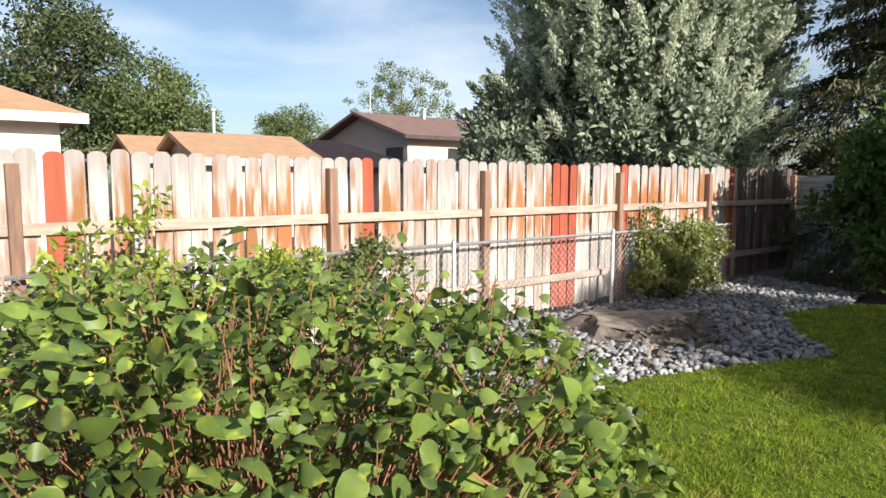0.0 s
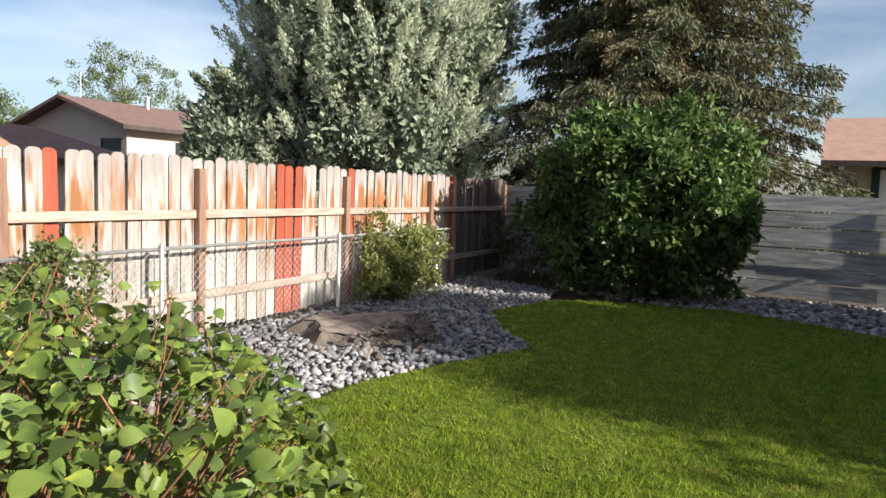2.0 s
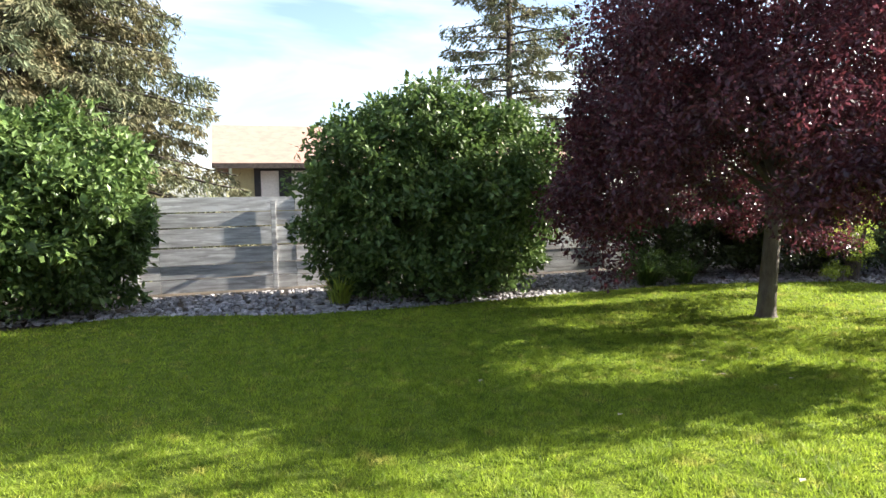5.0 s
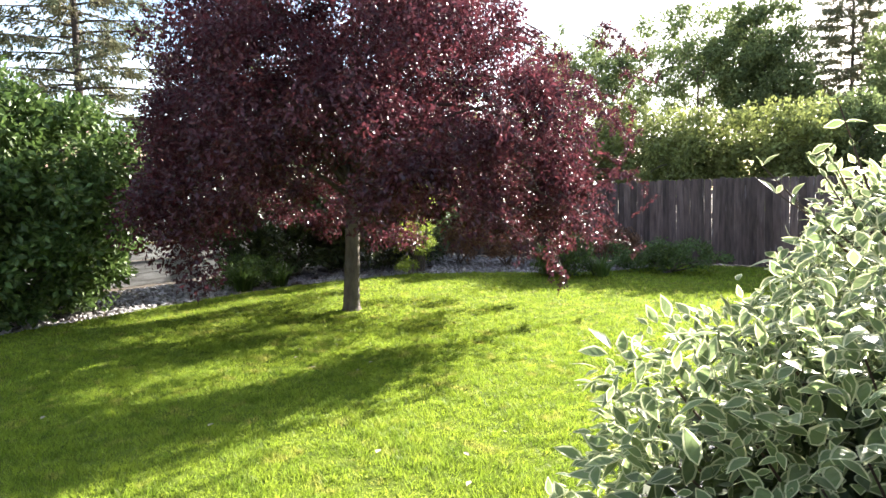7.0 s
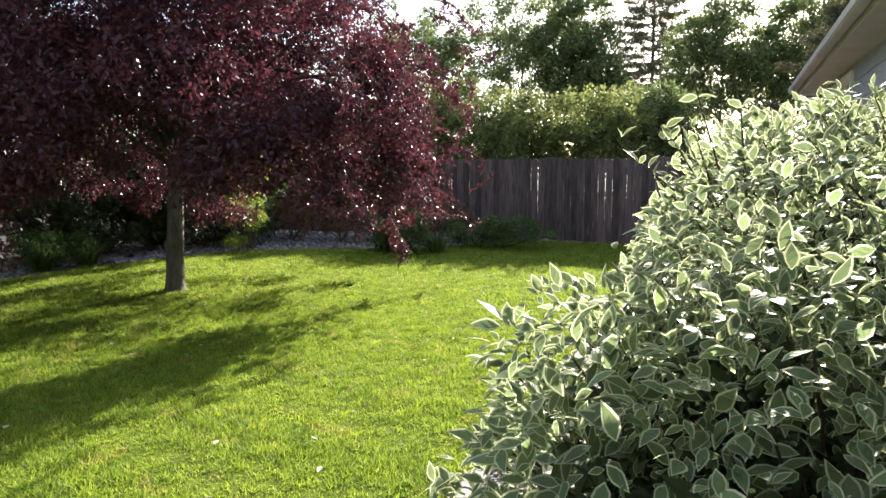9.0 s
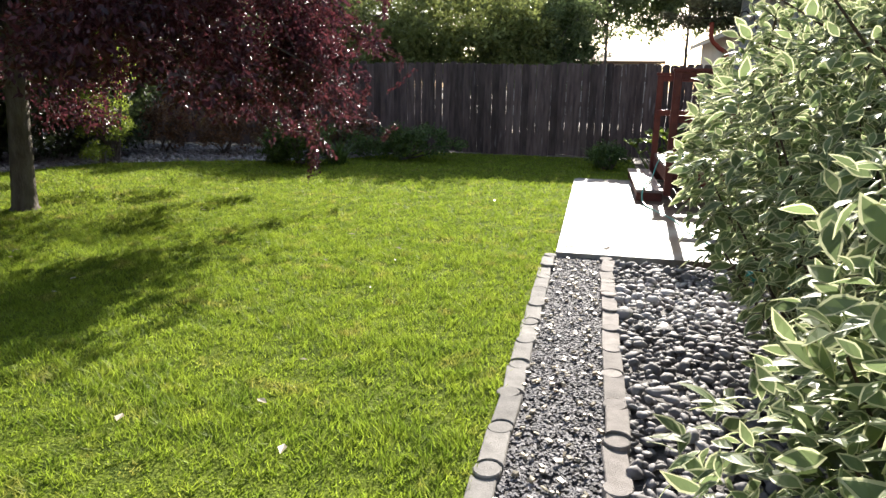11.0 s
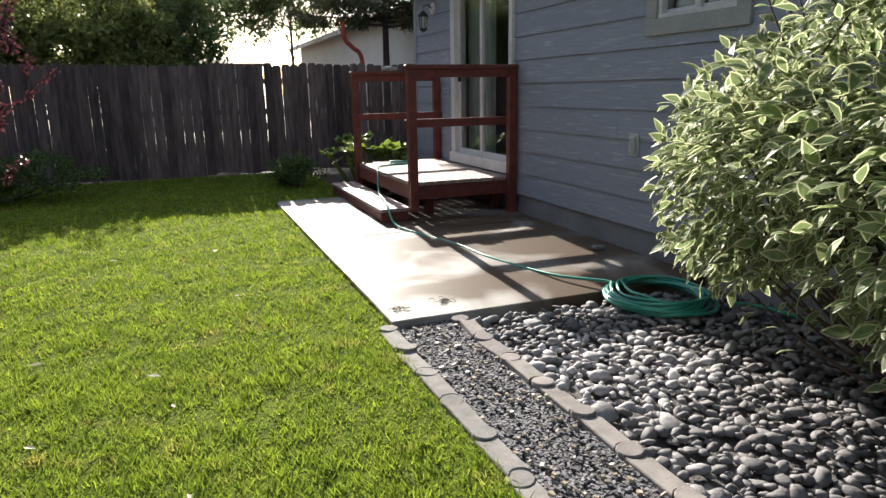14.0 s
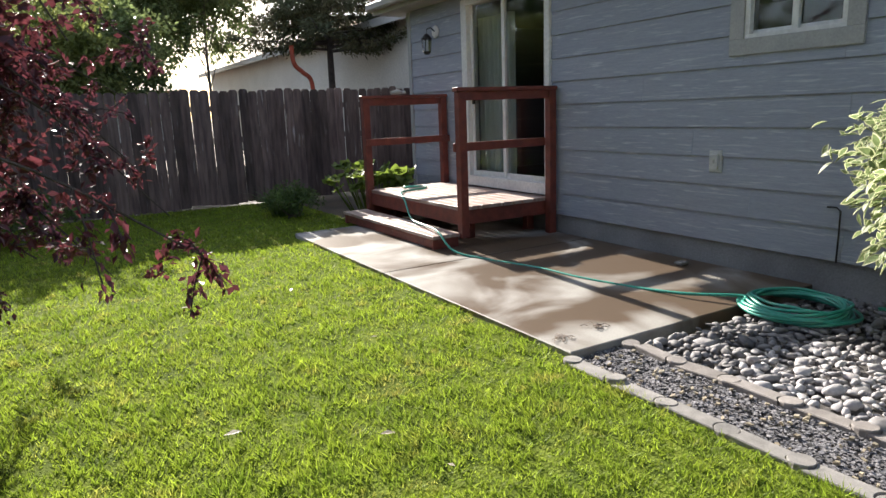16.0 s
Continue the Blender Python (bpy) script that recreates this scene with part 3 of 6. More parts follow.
def lap_siding(ob, x, y0, y1, courses, holes):
    """Lap boards on a wall that faces -x; holes are (y0, y1, z0, z1)."""
    pieces = []
    for k, (z0, z1) in enumerate(courses):
        rects = [(y0, y1, z0, z1)]
        for a, b, c, d in holes:
            nxt = []
            for p, q, r, s in rects:
                if b <= p or a >= q or d <= r or c >= s:
                    nxt.append((p, q, r, s))
                    continue
                if a > p:
                    nxt.append((p, a, r, s))
                if b < q:
                    nxt.append((b, q, r, s))
                if c > r:
                    nxt.append((max(p, a), min(q, b), r, c))
                if d < s:
                    nxt.append((max(p, a), min(q, b), d, s))
            rects = nxt
        for p, q, r, s in rects:
            if s - r < 0.015 or q - p < 0.01:
                continue
            cuts = [p, q]
            joint = -0.19 if k == 0 else y0 + 0.4 + (k * 1.83) % 3.1
            while joint < q - 0.3:
                if joint > p + 0.3:
                    cuts.append(joint)
                joint += 3.66
            cuts = sorted(cuts)
            for a, b in zip(cuts, cuts[1:]):
                pieces.append((a, b, r, s, z0, z1))
    for a, b, r, s, z0, z1 in pieces:
        xo = lambda z: x - 0.008 - 0.014 * (z1 - z) / (z1 - z0)
        V = np.array([(xo(r), a + 0.001, r + 0.002), (x, a + 0.001, r + 0.002), (x, a + 0.001, s), (xo(s), a + 0.001, s),
                      (xo(r), b - 0.001, r + 0.002), (x, b - 0.001, r + 0.002), (x, b - 0.001, s), (xo(s), b - 0.001, s)])
        F = np.array([(0, 1, 2, 3), (4, 7, 6, 5), (0, 3, 7, 4), (1, 5, 6, 2), (0, 4, 5, 1), (3, 2, 6, 7)])
        part("siding_board", mesh("siding_board", V, F, "siding"), ob)


# ---- own house ----
def own_house():
    h = thing("house", (2.35, -9, 0), label="single-storey house with blue-grey lap siding above a low concrete foundation", category="house")
    off = Matrix.Translation((-2.35, 9, 0))

    def p(name, a, b, mat, label="", bevel=0.003, parent=None):
        ob = block(name, a, b, mat, parent or h, label, bevel)
        if not parent:
            ob.matrix_basis = off
        return ob

    p("foundation", (2.36, -9, -0.1), (2.6, 6.1, 0.24), "foundation", "grey damp concrete foundation", 0)
    wall = thing("wall", label="blue-grey lap siding wall")
    wall.parent, wall.matrix_basis = h, off
    courses = [(0.235 + 0.234 * k, 0.235 + 0.234 * (k + 1)) for k in range(11)]
    doorh, winh = (2.96, 4.62, 0.5, 2.66), (-0.10, 0.67, 1.84, 2.40)
    lap_siding(wall, 2.352, -9.0, 6.02, courses, [doorh, winh])
    for a, b in (((2.352, -9, 0.24), (2.5, -0.12, 2.775)), ((2.352, -0.12, 0.24), (2.5, 0.69, 1.82)), ((2.352, -0.12, 2.42), (2.5, 0.69, 2.775)), ((2.352, 0.69, 0.24), (2.5, 2.94, 2.775)),
                 ((2.352, 2.94, 0.24), (2.5, 4.64, 0.48)), ((2.352, 4.64, 0.24), (2.5, 6.1, 2.775))):
        block("wall_core", a, b, "trim", wall, bevel=0)
    p("corner_trim", (2.325, 6.02, 0.22), (2.52, 6.11, 2.77), "trim", "grey corner board")
    p("north_wall", (2.52, 6.0, 0.0), (10, 6.1, 2.95), "siding", bevel=0)
    p("south_wall", (2.52, -9.0, 0.0), (10, -8.9, 2.95), "siding", bevel=0)
    p("soffit", (2.035, -9.4, 2.775), (2.5, 6.55, 2.80), "eave", bevel=0)
    p("fascia", (2.01, -9.4, 2.77), (2.035, 6.57, 2.95), "eave", "beige fascia board")
    p("gutter", (1.895, -9.4, 2.82), (2.007, 6.57, 2.93), "eave", "beige metal gutter", 0.02)
    V = np.array([(2.0, -9.5, 2.95), (6.2, -9.5, 4.4), (10.6, -9.5, 2.95), (2.0, 6.6, 2.95), (6.2, 6.6, 4.4), (10.6, 6.6, 2.95),
                  (2.0, -9.5, 3.0), (6.2, -9.5, 4.47), (10.6, -9.5, 3.0), (2.0, 6.6, 3.0), (6.2, 6.6, 4.47), (10.6, 6.6, 3.0)])
    F = np.array([(6, 9, 10, 7), (7, 10, 11, 8), (0, 1, 4, 3), (1, 2, 5, 4), (0, 3, 9, 6), (2, 8, 11, 5), (0, 6, 7, 1), (1, 7, 8, 2), (3, 4, 10, 9), (4, 5, 11, 10)])
    part("roof", mesh("roof", V[:, :] - np.array([0, 0, 0]), F, "brown_roof"), h, at=off)
    p("gable_fill", (6.1, 6.0, 2.6), (6.3, 6.1, 4.2), "siding", bevel=0)
    # window
    w = thing("window", label="white vinyl slider window with wide painted trim")
    w.parent, w.matrix_basis = h, off
    for nm, a, b, m in (("bottom_trim", (2.315, -0.22, 1.72), (2.352, 0.79, 1.84), "trim"), ("top_trim", (2.315, -0.22, 2.40), (2.352, 0.79, 2.52), "trim"),
                        ("side_trim", (2.315, -0.22, 1.84), (2.352, -0.10, 2.40), "trim"), ("side_trim", (2.315, 0.67, 1.84), (2.352, 0.79, 2.40), "trim"),
                        ("sill", (2.33, -0.10, 1.84), (2.44, 0.67, 1.87), "vinyl"), ("head", (2.33, -0.10, 2.37), (2.44, 0.67, 2.40), "vinyl"),
                        ("frame", (2.33, -0.10, 1.87), (2.44, -0.06, 2.37), "vinyl"), ("frame", (2.33, 0.63, 1.87), (2.44, 0.67, 2.37), "vinyl"),
                        ("mullion", (2.35, 0.26, 1.87), (2.40, 0.31, 2.37), "vinyl"),
                        ("sash", (2.375, -0.06, 1.87), (2.40, 0.26, 1.90), "vinyl"), ("sash", (2.375, 0.31, 1.87), (2.40, 0.63, 1.90), "vinyl"),
                        ("pane", (2.385, -0.06, 1.90), (2.391, 0.26, 2.37), "glass"), ("pane", (2.385, 0.31, 1.90), (2.391, 0.63, 2.37), "glass")):
        block(nm, a, b, m, w, bevel=0.0 if m == "glass" else 0.003)
    # sliding door
    d = thing("sliding_door", label="white two-panel sliding glass patio door with a curtain behind it")
    d.parent, d.matrix_basis = h, off
    for nm, a, b, m in (("jamb", (2.30, 2.94, 0.5), (2.47, 3.02, 2.64), "vinyl"), ("jamb", (2.30, 4.52, 0.5), (2.47, 4.64, 2.64), "vinyl"), ("head", (2.30, 2.94, 2.64), (2.47, 4.64, 2.71), "vinyl"),
                        ("threshold", (2.27, 2.94, 0.44), (2.47, 4.64, 0.56), "vinyl"),
                        ("fixed_stile", (2.37, 3.02, 0.56), (2.40, 3.07, 2.64), "vinyl"), ("meeting_stile", (2.35, 3.79, 0.56), (2.40, 3.85, 2.64), "vinyl"),
                        ("stile", (2.36, 4.47, 0.56), (2.39, 4.52, 2.64), "vinyl"), ("bottom_rail", (2.36, 3.07, 0.56), (2.40, 3.79, 0.62), "vinyl"), ("bottom_rail", (2.36, 3.85, 0.56), (2.40, 4.47, 0.62), "vinyl"),
                        ("pane", (2.382, 3.07, 0.62), (2.388, 3.79, 2.64), "glass"), ("pane", (2.378, 3.85, 0.62), (2.384, 4.47, 2.64), "glass"),
                        ("handle", (2.33, 4.44, 1.45), (2.36, 4.47, 1.65), "black")):
        block(nm, a, b, m, d, bevel=0.0 if m == "glass" else 0.003)
    # folds of a curtain behind the door
    y = np.linspace(3.9, 4.62, 60)
    x = 2.56 + 0.03 * np.sin(y * 60)
    V = np.concatenate([np.c_[x, y, np.full(60, 0.58)], np.c_[x, y, np.full(60, 2.5)], np.c_[x + 0.004, y, np.full(60, 0.58)], np.c_[x + 0.004, y, np.full(60, 2.5)]])
    F = [(i, i + 1, 61 + i, 60 + i) for i in range(59)] + [(120 + i, 180 + i, 181 + i, 121 + i) for i in range(59)]
    part("curtain", mesh("curtain", V, F, "curtain", smooth=True), d, "pale green-grey curtain")
    # added room shell behind the glass, its dimness put into one dark colour
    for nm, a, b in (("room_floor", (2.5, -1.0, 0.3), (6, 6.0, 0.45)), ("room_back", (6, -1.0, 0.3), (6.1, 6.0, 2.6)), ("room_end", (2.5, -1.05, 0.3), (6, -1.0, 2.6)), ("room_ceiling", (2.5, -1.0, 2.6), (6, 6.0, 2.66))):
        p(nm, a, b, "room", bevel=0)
    return h


own_house()

outlet = thing("outlet_cover", (2.335, 0.87, 0.9), label="grey weatherproof outlet cover on the blue-grey siding", category="outlet")
block("back_plate", (-0.012, -0.06, -0.09), (0.014, 0.06, 0.09), "plate", outlet, bevel=0.004)
block("cover", (-0.035, -0.035, -0.065), (-0.012, 0.035, 0.065), "plate", outlet, bevel=0.006)
block("latch", (-0.042, -0.008, -0.02), (-0.035, 0.008, 0.02), "steel", outlet, bevel=0.002)

stub = thing("cable_stub", (2.325, -0.17, 0.2), label="thin black cable running down the siding onto the foundation", category="cable")
v, f = tube([(0.0, 0.1, 0.42), (-0.012, 0.03, 0.425), (-0.014, 0.0, 0.40), (-0.014, 0.0, 0.2), (0.0, 0.01, 0.03)], 0.007, 6)
part("cable", mesh("cable", v, f, "black", smooth=True), stub)

lamp = thing("wall_lantern", (2.33, 5.3, 2.2), label="black metal wall lantern on a white round plate beside the door", category="outdoor lamp")


def ring(r, z, n=12):
    a = np.linspace(0, 2 * np.pi, n, endpoint=False)
    return np.c_[r * np.cos(a), r * np.sin(a), np.full(n, z)]


def lathe(name, profile, mat, parent, at=(0, 0, 0), n=12, rot=None):
    V = np.concatenate([ring(max(r, 1e-4), z, n) for r, z in profile])
    F = [(i * n + j, i * n + (j + 1) % n, (i + 1) * n + (j + 1) % n, (i + 1) * n + j) for i in range(len(profile) - 1) for j in range(n)]
    m = Matrix.Translation(at) @ (rot or Matrix())
    return part(name, mesh(name, V, F, mat, smooth=True), parent, at=m)


lathe("wall_plate", [(0, 0), (0.075, 0), (0.085, 0.012), (0.07, 0.025), (0, 0.026)], "vinyl", lamp, (0.0, 0, 0.22), rot=Matrix.Rotation(radians(-90), 4, "Y"))
v, f = tube([(-0.02, 0, 0.22), (-0.08, 0, 0.27), (-0.14, 0, 0.25), (-0.15, 0, 0.18)], 0.009)
part("arm", mesh("arm", v, f, "black", smooth=True), lamp)
lathe("cap", [(0, 0.19), (0.03, 0.18), (0.075, 0.13), (0.07, 0.12), (0, 0.12)], "black", lamp, (-0.15, 0, 0))
lathe("base", [(0, -0.08), (0.02, -0.08), (0.055, -0.05), (0.055, -0.035), (0, -0.035)], "black", lamp, (-0.15, 0, 0))
lathe("glass", [(0.045, -0.035), (0.055, 0.12)], "glass", lamp, (-0.15, 0, 0))
for k in range(4):
    a = k * math.pi / 2 + 0.78
    v, f = tube([(-0.15 + 0.052 * math.cos(a), 0.052 * math.sin(a), -0.04), (-0.15 + 0.065 * math.cos(a), 0.065 * math.sin(a), 0.125)], 0.005, 6)
    part("bar", mesh("bar", v, f, "black"), lamp)

# ---- patio and deck ----
slab = thing("patio_slab", (0, 0, 0), label="damp stained concrete patio slab with brown wet patches", category="patio", kind="")
for a, b in (((0.0, 0.0, -0.1), (2.345, 2.38, 0.034)), ((0.0, 2.39, -0.1), (2.345, 4.72, 0.034))):
    block("slab_section", a, b, "concrete", slab, bevel=0.006)
edge = thing("brick_edging", (0, 4.8, -0.02), label="short row of grey edging bricks at the end of the patio", category="edging")
for k in range(5):
    block("brick", (0.03 + 0.21 * k, -0.05, -0.04), (0.225 + 0.21 * k, 0.05, 0.05), "paver_grey", edge, bevel=0.008)


def deck():
    d = thing("deck", (1.15, 2.95, 0), label="small red-stained wooden deck with sun-bleached boards and post rails", category="deck")
    o = np.array([1.15, 2.95, 0])
    q = lambda a, b: (tuple(np.array(a) - o), tuple(np.array(b) - o))
    n = 9
    for k in range(n):
        x0 = 1.15 + k * 1.17 / n
        a, b = q((x0 + 0.004, 2.93, 0.385), (x0 + 1.17 / n - 0.004, 5.15, 0.422))
        block("deck_board", a, b, "deck", d, bevel=0.004)
    for a, b in (((1.15, 2.95, 0.235), (2.33, 2.985, 0.383)), ((1.15, 2.987, 0.235), (1.185, 5.1, 0.383)), ((1.187, 5.065, 0.235), (2.33, 5.1, 0.383))):
        block("fascia", *q(a, b), "red_wood", d, bevel=0.004)
    for x, y in ((1.15, 2.89), (2.28, 2.89), (1.15, 5.12), (2.28, 5.12)):
        block("post", *q((x - 0.044, y - 0.044, 0.022 if y > 3 or x > 2 else 0.12), (x + 0.044, y + 0.044, 1.56)), "red_wood", d, bevel=0.005)
    for y in (2.89, 5.12):
        block("top_rail", *q((1.09, y - 0.05, 1.562), (2.335, y + 0.05, 1.60)), "red_wood", d, bevel=0.005)
        s = 1 if y < 4 else -1
        block("rail", *q((1.196, y - 0.019, 1.475), (2.234, y + 0.019, 1.56)), "red_wood", d, bevel=0.004)
        block("mid_rail", *q((1.10, y + s * 0.046, 0.98), (2.33, y + s * 0.084, 1.065)), "red_wood", d, bevel=0.004)
    # added boards, not a known deck part: keep low sun out from underneath
    for z0, z1 in ((0.03, 0.125), (0.128, 0.232)):
        block("skirt_board", *q((1.187, 5.068, z0), (2.33, 5.1, z1)), "red_wood", d, bevel=0.003)
    for x, y in ((1.4, 3.2), (2.2, 3.2), (1.4, 4.9), (2.2, 4.9)):
        block("leg", *q((x, y, 0.022), (x + 0.09, y + 0.09, 0.383)), "red_wood", d, bevel=0.003)


deck()
st = thing("deck_step", (0.79, 2.9, 0.022), label="long red-stained wooden step with a pale worn tread", category="step")
for k in range(3):
    block("tread_board", (0.0 + k * 0.108, 0, 0.115), (0.103 + k * 0.108, 2.28, 0.15), "deck", st, bevel=0.004)
block("side", (0.01, 0.02, 0.0), (0.31, 0.06, 0.113), "red_wood", st, bevel=0.003)
block("side", (0.01, 2.22, 0.0), (0.31, 2.26, 0.113), "red_wood", st, bevel=0.003)
block("riser", (0.02, 0.062, 0.02), (0.045, 2.218, 0.113), "red_wood", st, bevel=0.003)
noz = thing("hose_nozzle", (1.62, 5.12, 1.60), label="pale plastic hose nozzle lying on the far deck rail", category="hose nozzle")
v, f = tube([(-0.10, 0, 0.03), (-0.05, 0, 0.035), (0.0, 0, 0.04), (0.04, 0.01, 0.035), (0.07, 0.02, 0.03)], [0.02, 0.028, 0.034, 0.026, 0.02], 10)
part("body", mesh("body", v, f, "grey_hose", smooth=True), noz)
lathe("collar", [(0.0, 0), (0.032, 0), (0.034, 0.02), (0.03, 0.035), (0, 0.036)], "plate", noz, (0.09, 0.02, 0.02))


def smooth_path(pts, n=10):
    pts = np.array(pts, float)
    P = np.concatenate([[2 * pts[0] - pts[1]], pts, [2 * pts[-1] - pts[-2]]])
    out = []
    for i in range(1, len(P) - 2):
        for t in np.linspace(0, 1, n, endpoint=False):
            a, b, c, d = P[i - 1:i + 3]
            out.append(0.5 * (2 * b + (c - a) * t + (2 * a - 5 * b + 4 * c - d) * t * t + (3 * b - a - 3 * c + d) * t ** 3))
    out.append(pts[-1])
    return np.array(out)


hose = thing("garden_hose", (1.68, -0.33, 0), label="green garden hose coiled on the stones and trailing over the patio", category="garden hose")
c = np.array([1.68, -0.33, 0])
pts = []
for k in range(8 * 12):
    a = k * 2 * math.pi / 12 + 2.2
    r = 0.34 - 0.075 * math.sin(k * 0.47 + 0.1 * (k // 12) ** 2) - 0.012 * (k // 12)
    pts.append((r * math.cos(a) * 0.95, r * math.sin(a) * 1.05, 0.03 + 0.009 * (k // 12) + 0.008 * math.sin(k * 1.7)))
v, f = tube(smooth_path(pts, 4), 0.0115, 8)
part("coil", mesh("coil", v, f, "hose", smooth=True), hose)
v, f = tube(smooth_path([(pts[0][0], pts[0][1], 0.08)] + [tuple(np.array(q) - c) for q in
            ((1.52, 0.02, 0.09), (1.36, 0.35, 0.06), (1.28, 0.75, 0.036), (1.17, 1.2, 0.036), (1.12, 1.7, 0.036), (0.98, 2.2, 0.036), (0.86, 2.62, 0.065), (0.88, 2.95, 0.205), (0.95, 3.3, 0.21), (1.04, 3.8, 0.215), (1.12, 4.1, 0.38), (1.2, 4.35, 0.437), (1.38, 4.55, 0.435), (1.66, 4.62, 0.436), (1.8, 4.85, 0.436), (1.6, 4.98, 0.436), (1.5, 4.8, 0.45), (1.62, 4.66, 0.462))]), 0.0115, 8)
part("trailing_length", mesh("trailing_length", v, f, "hose", smooth=True), hose, "long trailing length of green hose")
v, f = tube(smooth_path([(0.3, -0.3, 0.07), (0.42, -0.45, 0.06), (0.5, -0.9, 0.05), (0.45, -1.5, 0.05), (0.5, -2.2, 0.05)]), 0.0115, 8)
part("supply_end", mesh("supply_end", v, f, "hose", smooth=True), hose)


# ---- edging pavers ----
def paver_row(x, mat, label, name):
    top = thing(name, (x, 0, 0), label=label, category="edging")
    pitch = 0.325
    a = np.linspace(0, 2 * np.pi, 14, endpoint=False)
    C = np.c_[0.054 * np.cos(a), 0.054 * np.sin(a)]
    V = np.concatenate([np.c_[C, np.full(14, -0.05)], np.c_[C, np.full(14, 0.016)], np.c_[C * 0.93, np.full(14, 0.021)]])
    F = [(i * 14 + j, i * 14 + (j + 1) % 14, (i + 1) * 14 + (j + 1) % 14, (i + 1) * 14 + j) for i in (0, 1) for j in range(14)] + [(28 + j, 29 + j, 28 + 12 - j, 28 + 13 - j) for j in range(6)]
    rnd = mesh("round_paver", V, F, mat)
    s = np.linspace(-1, 1, 6)
    end = 0.1625 - np.sqrt(0.0575 ** 2 - (s * 0.049) ** 2)
    top_ = [(w * 0.049, -L) for w, L in zip(s, end)] + [(w * 0.049, L) for w, L in zip(-s, end)]
    T = np.array(top_)
    V = np.concatenate([np.c_[T, np.full(12, -0.05)], np.c_[T, np.full(12, 0.013)], np.c_[T * (0.92, 0.97), np.full(12, 0.018)]])
    F = [(i * 12 + j, i * 12 + (j + 1) % 12, (i + 1) * 12 + (j + 1) % 12, (i + 1) * 12 + j) for i in (0, 1) for j in range(12)] + [(24 + j, 25 + j, 24 + 10 - j, 24 + 11 - j) for j in range(5)]
    bone = mesh("long_paver", V, F, mat)
    y = -0.06
    while y > -5.9:
        j = R.normal(0, 0.005, 3)
        part("round_paver", rnd, top, at=pose(j[0], y, R.normal(0, 0.004), R.normal(0, 2), R.normal(0, 2), 0))
        part("long_paver", bone, top, at=pose(j[1], y - pitch / 2, R.normal(0, 0.004), R.normal(0, 1.5), R.normal(0, 3), R.normal(0, 2)))
        y -= pitch
    return top


# ---- fences ----
def picket_shape(w, hgt, th, kind):
    c = 0.035
    if kind == "round":
        s = np.linspace(-1, 1, 7)
        prof = [(-w / 2, 0), (w / 2, 0)] + [(-k * w / 2, hgt - 0.035 + 0.035 * math.sqrt(max(0, 1 - abs(k) ** 2.4))) for k in s]
    else:
        prof = [(-w / 2, 0), (w / 2, 0), (w / 2, hgt - c), (w / 2 - c * 0.8, hgt), (-w / 2 + c * 0.8, hgt), (-w / 2, hgt - c)]
    P = np.array(prof)
    n = len(P)
    bm = bmesh.new()
    front = [bm.verts.new((x, -th / 2, z)) for x, z in P]
    back = [bm.verts.new((x, th / 2, z)) for x, z in P]
    bm.faces.new(front)
    bm.faces.new(back[::-1])
    for i in range(n):
        bm.faces.new([front[(i + 1) % n], front[i], back[i], back[(i + 1) % n]])
    bmesh.ops.recalc_face_normals(bm, faces=bm.faces[:])
    return bm


def picket_meshes(w, hgt, th, kind, mats):
    out = {}
    for m in mats:
        bm = picket_shape(w, hgt, th, kind)
        me = bpy.data.meshes.new("picket")
        bm.to_mesh(me)
        bm.free()
        me.materials.append(M[m])
        out[m] = me
    return out


def fence_sunny():
    top = thing("wooden_fence", (-4.5, -12.3, 0), label="weathered upright board fence with peeling stain and a few red boards", category="fence")
    ms = picket_meshes(0.146, 1.82, 0.018, "round", ["old_wood", "orange_wood", "red_board", "dark_and_shade_wood"])
    x = 3.4
    while x > -11.5:
        red = any(abs(x - q) < 0.077 for q in (0.59, -2.14, -4.93, -5.08, -5.24, -6.24, -9.22))
        orange = R.random() < (0.30 if x < -2 else 0.15)
        # beyond -9.32 the corner's shade is put into the pickets as dark boards
        g = ms["dark_and_shade_wood" if x < -9.32 else "red_board" if red else "orange_wood" if orange else "old_wood"]
        part("picket", g, top, at=pose(x + 4.5, R.normal(-0.02, 0.003), 0.03 + R.normal(0, 0.013), R.normal(0, 0.3), R.normal(0, 0.4), 0) @ Matrix.Diagonal((R.uniform(0.89, 0.965), 1, 1, 1)))
        x -= 0.153
    ps = (3.3, 0.9, -1.66, -3.62, -6.09, -8.36, -11.3)
    for a, b in zip(ps, ps[1:]):
        for z in (1.22, 0.36):
            block("rail", (b + 4.5 + 0.045, -0.008, z), (a + 4.5 - 0.045, 0.035, z + 0.09), "rail_wood", top, bevel=0.004)
    for q in ps:
        block("post", (q + 4.5 - 0.043, -0.01, 0), (q + 4.5 + 0.043, 0.078, 1.74), "post_wood", top, bevel=0.005)


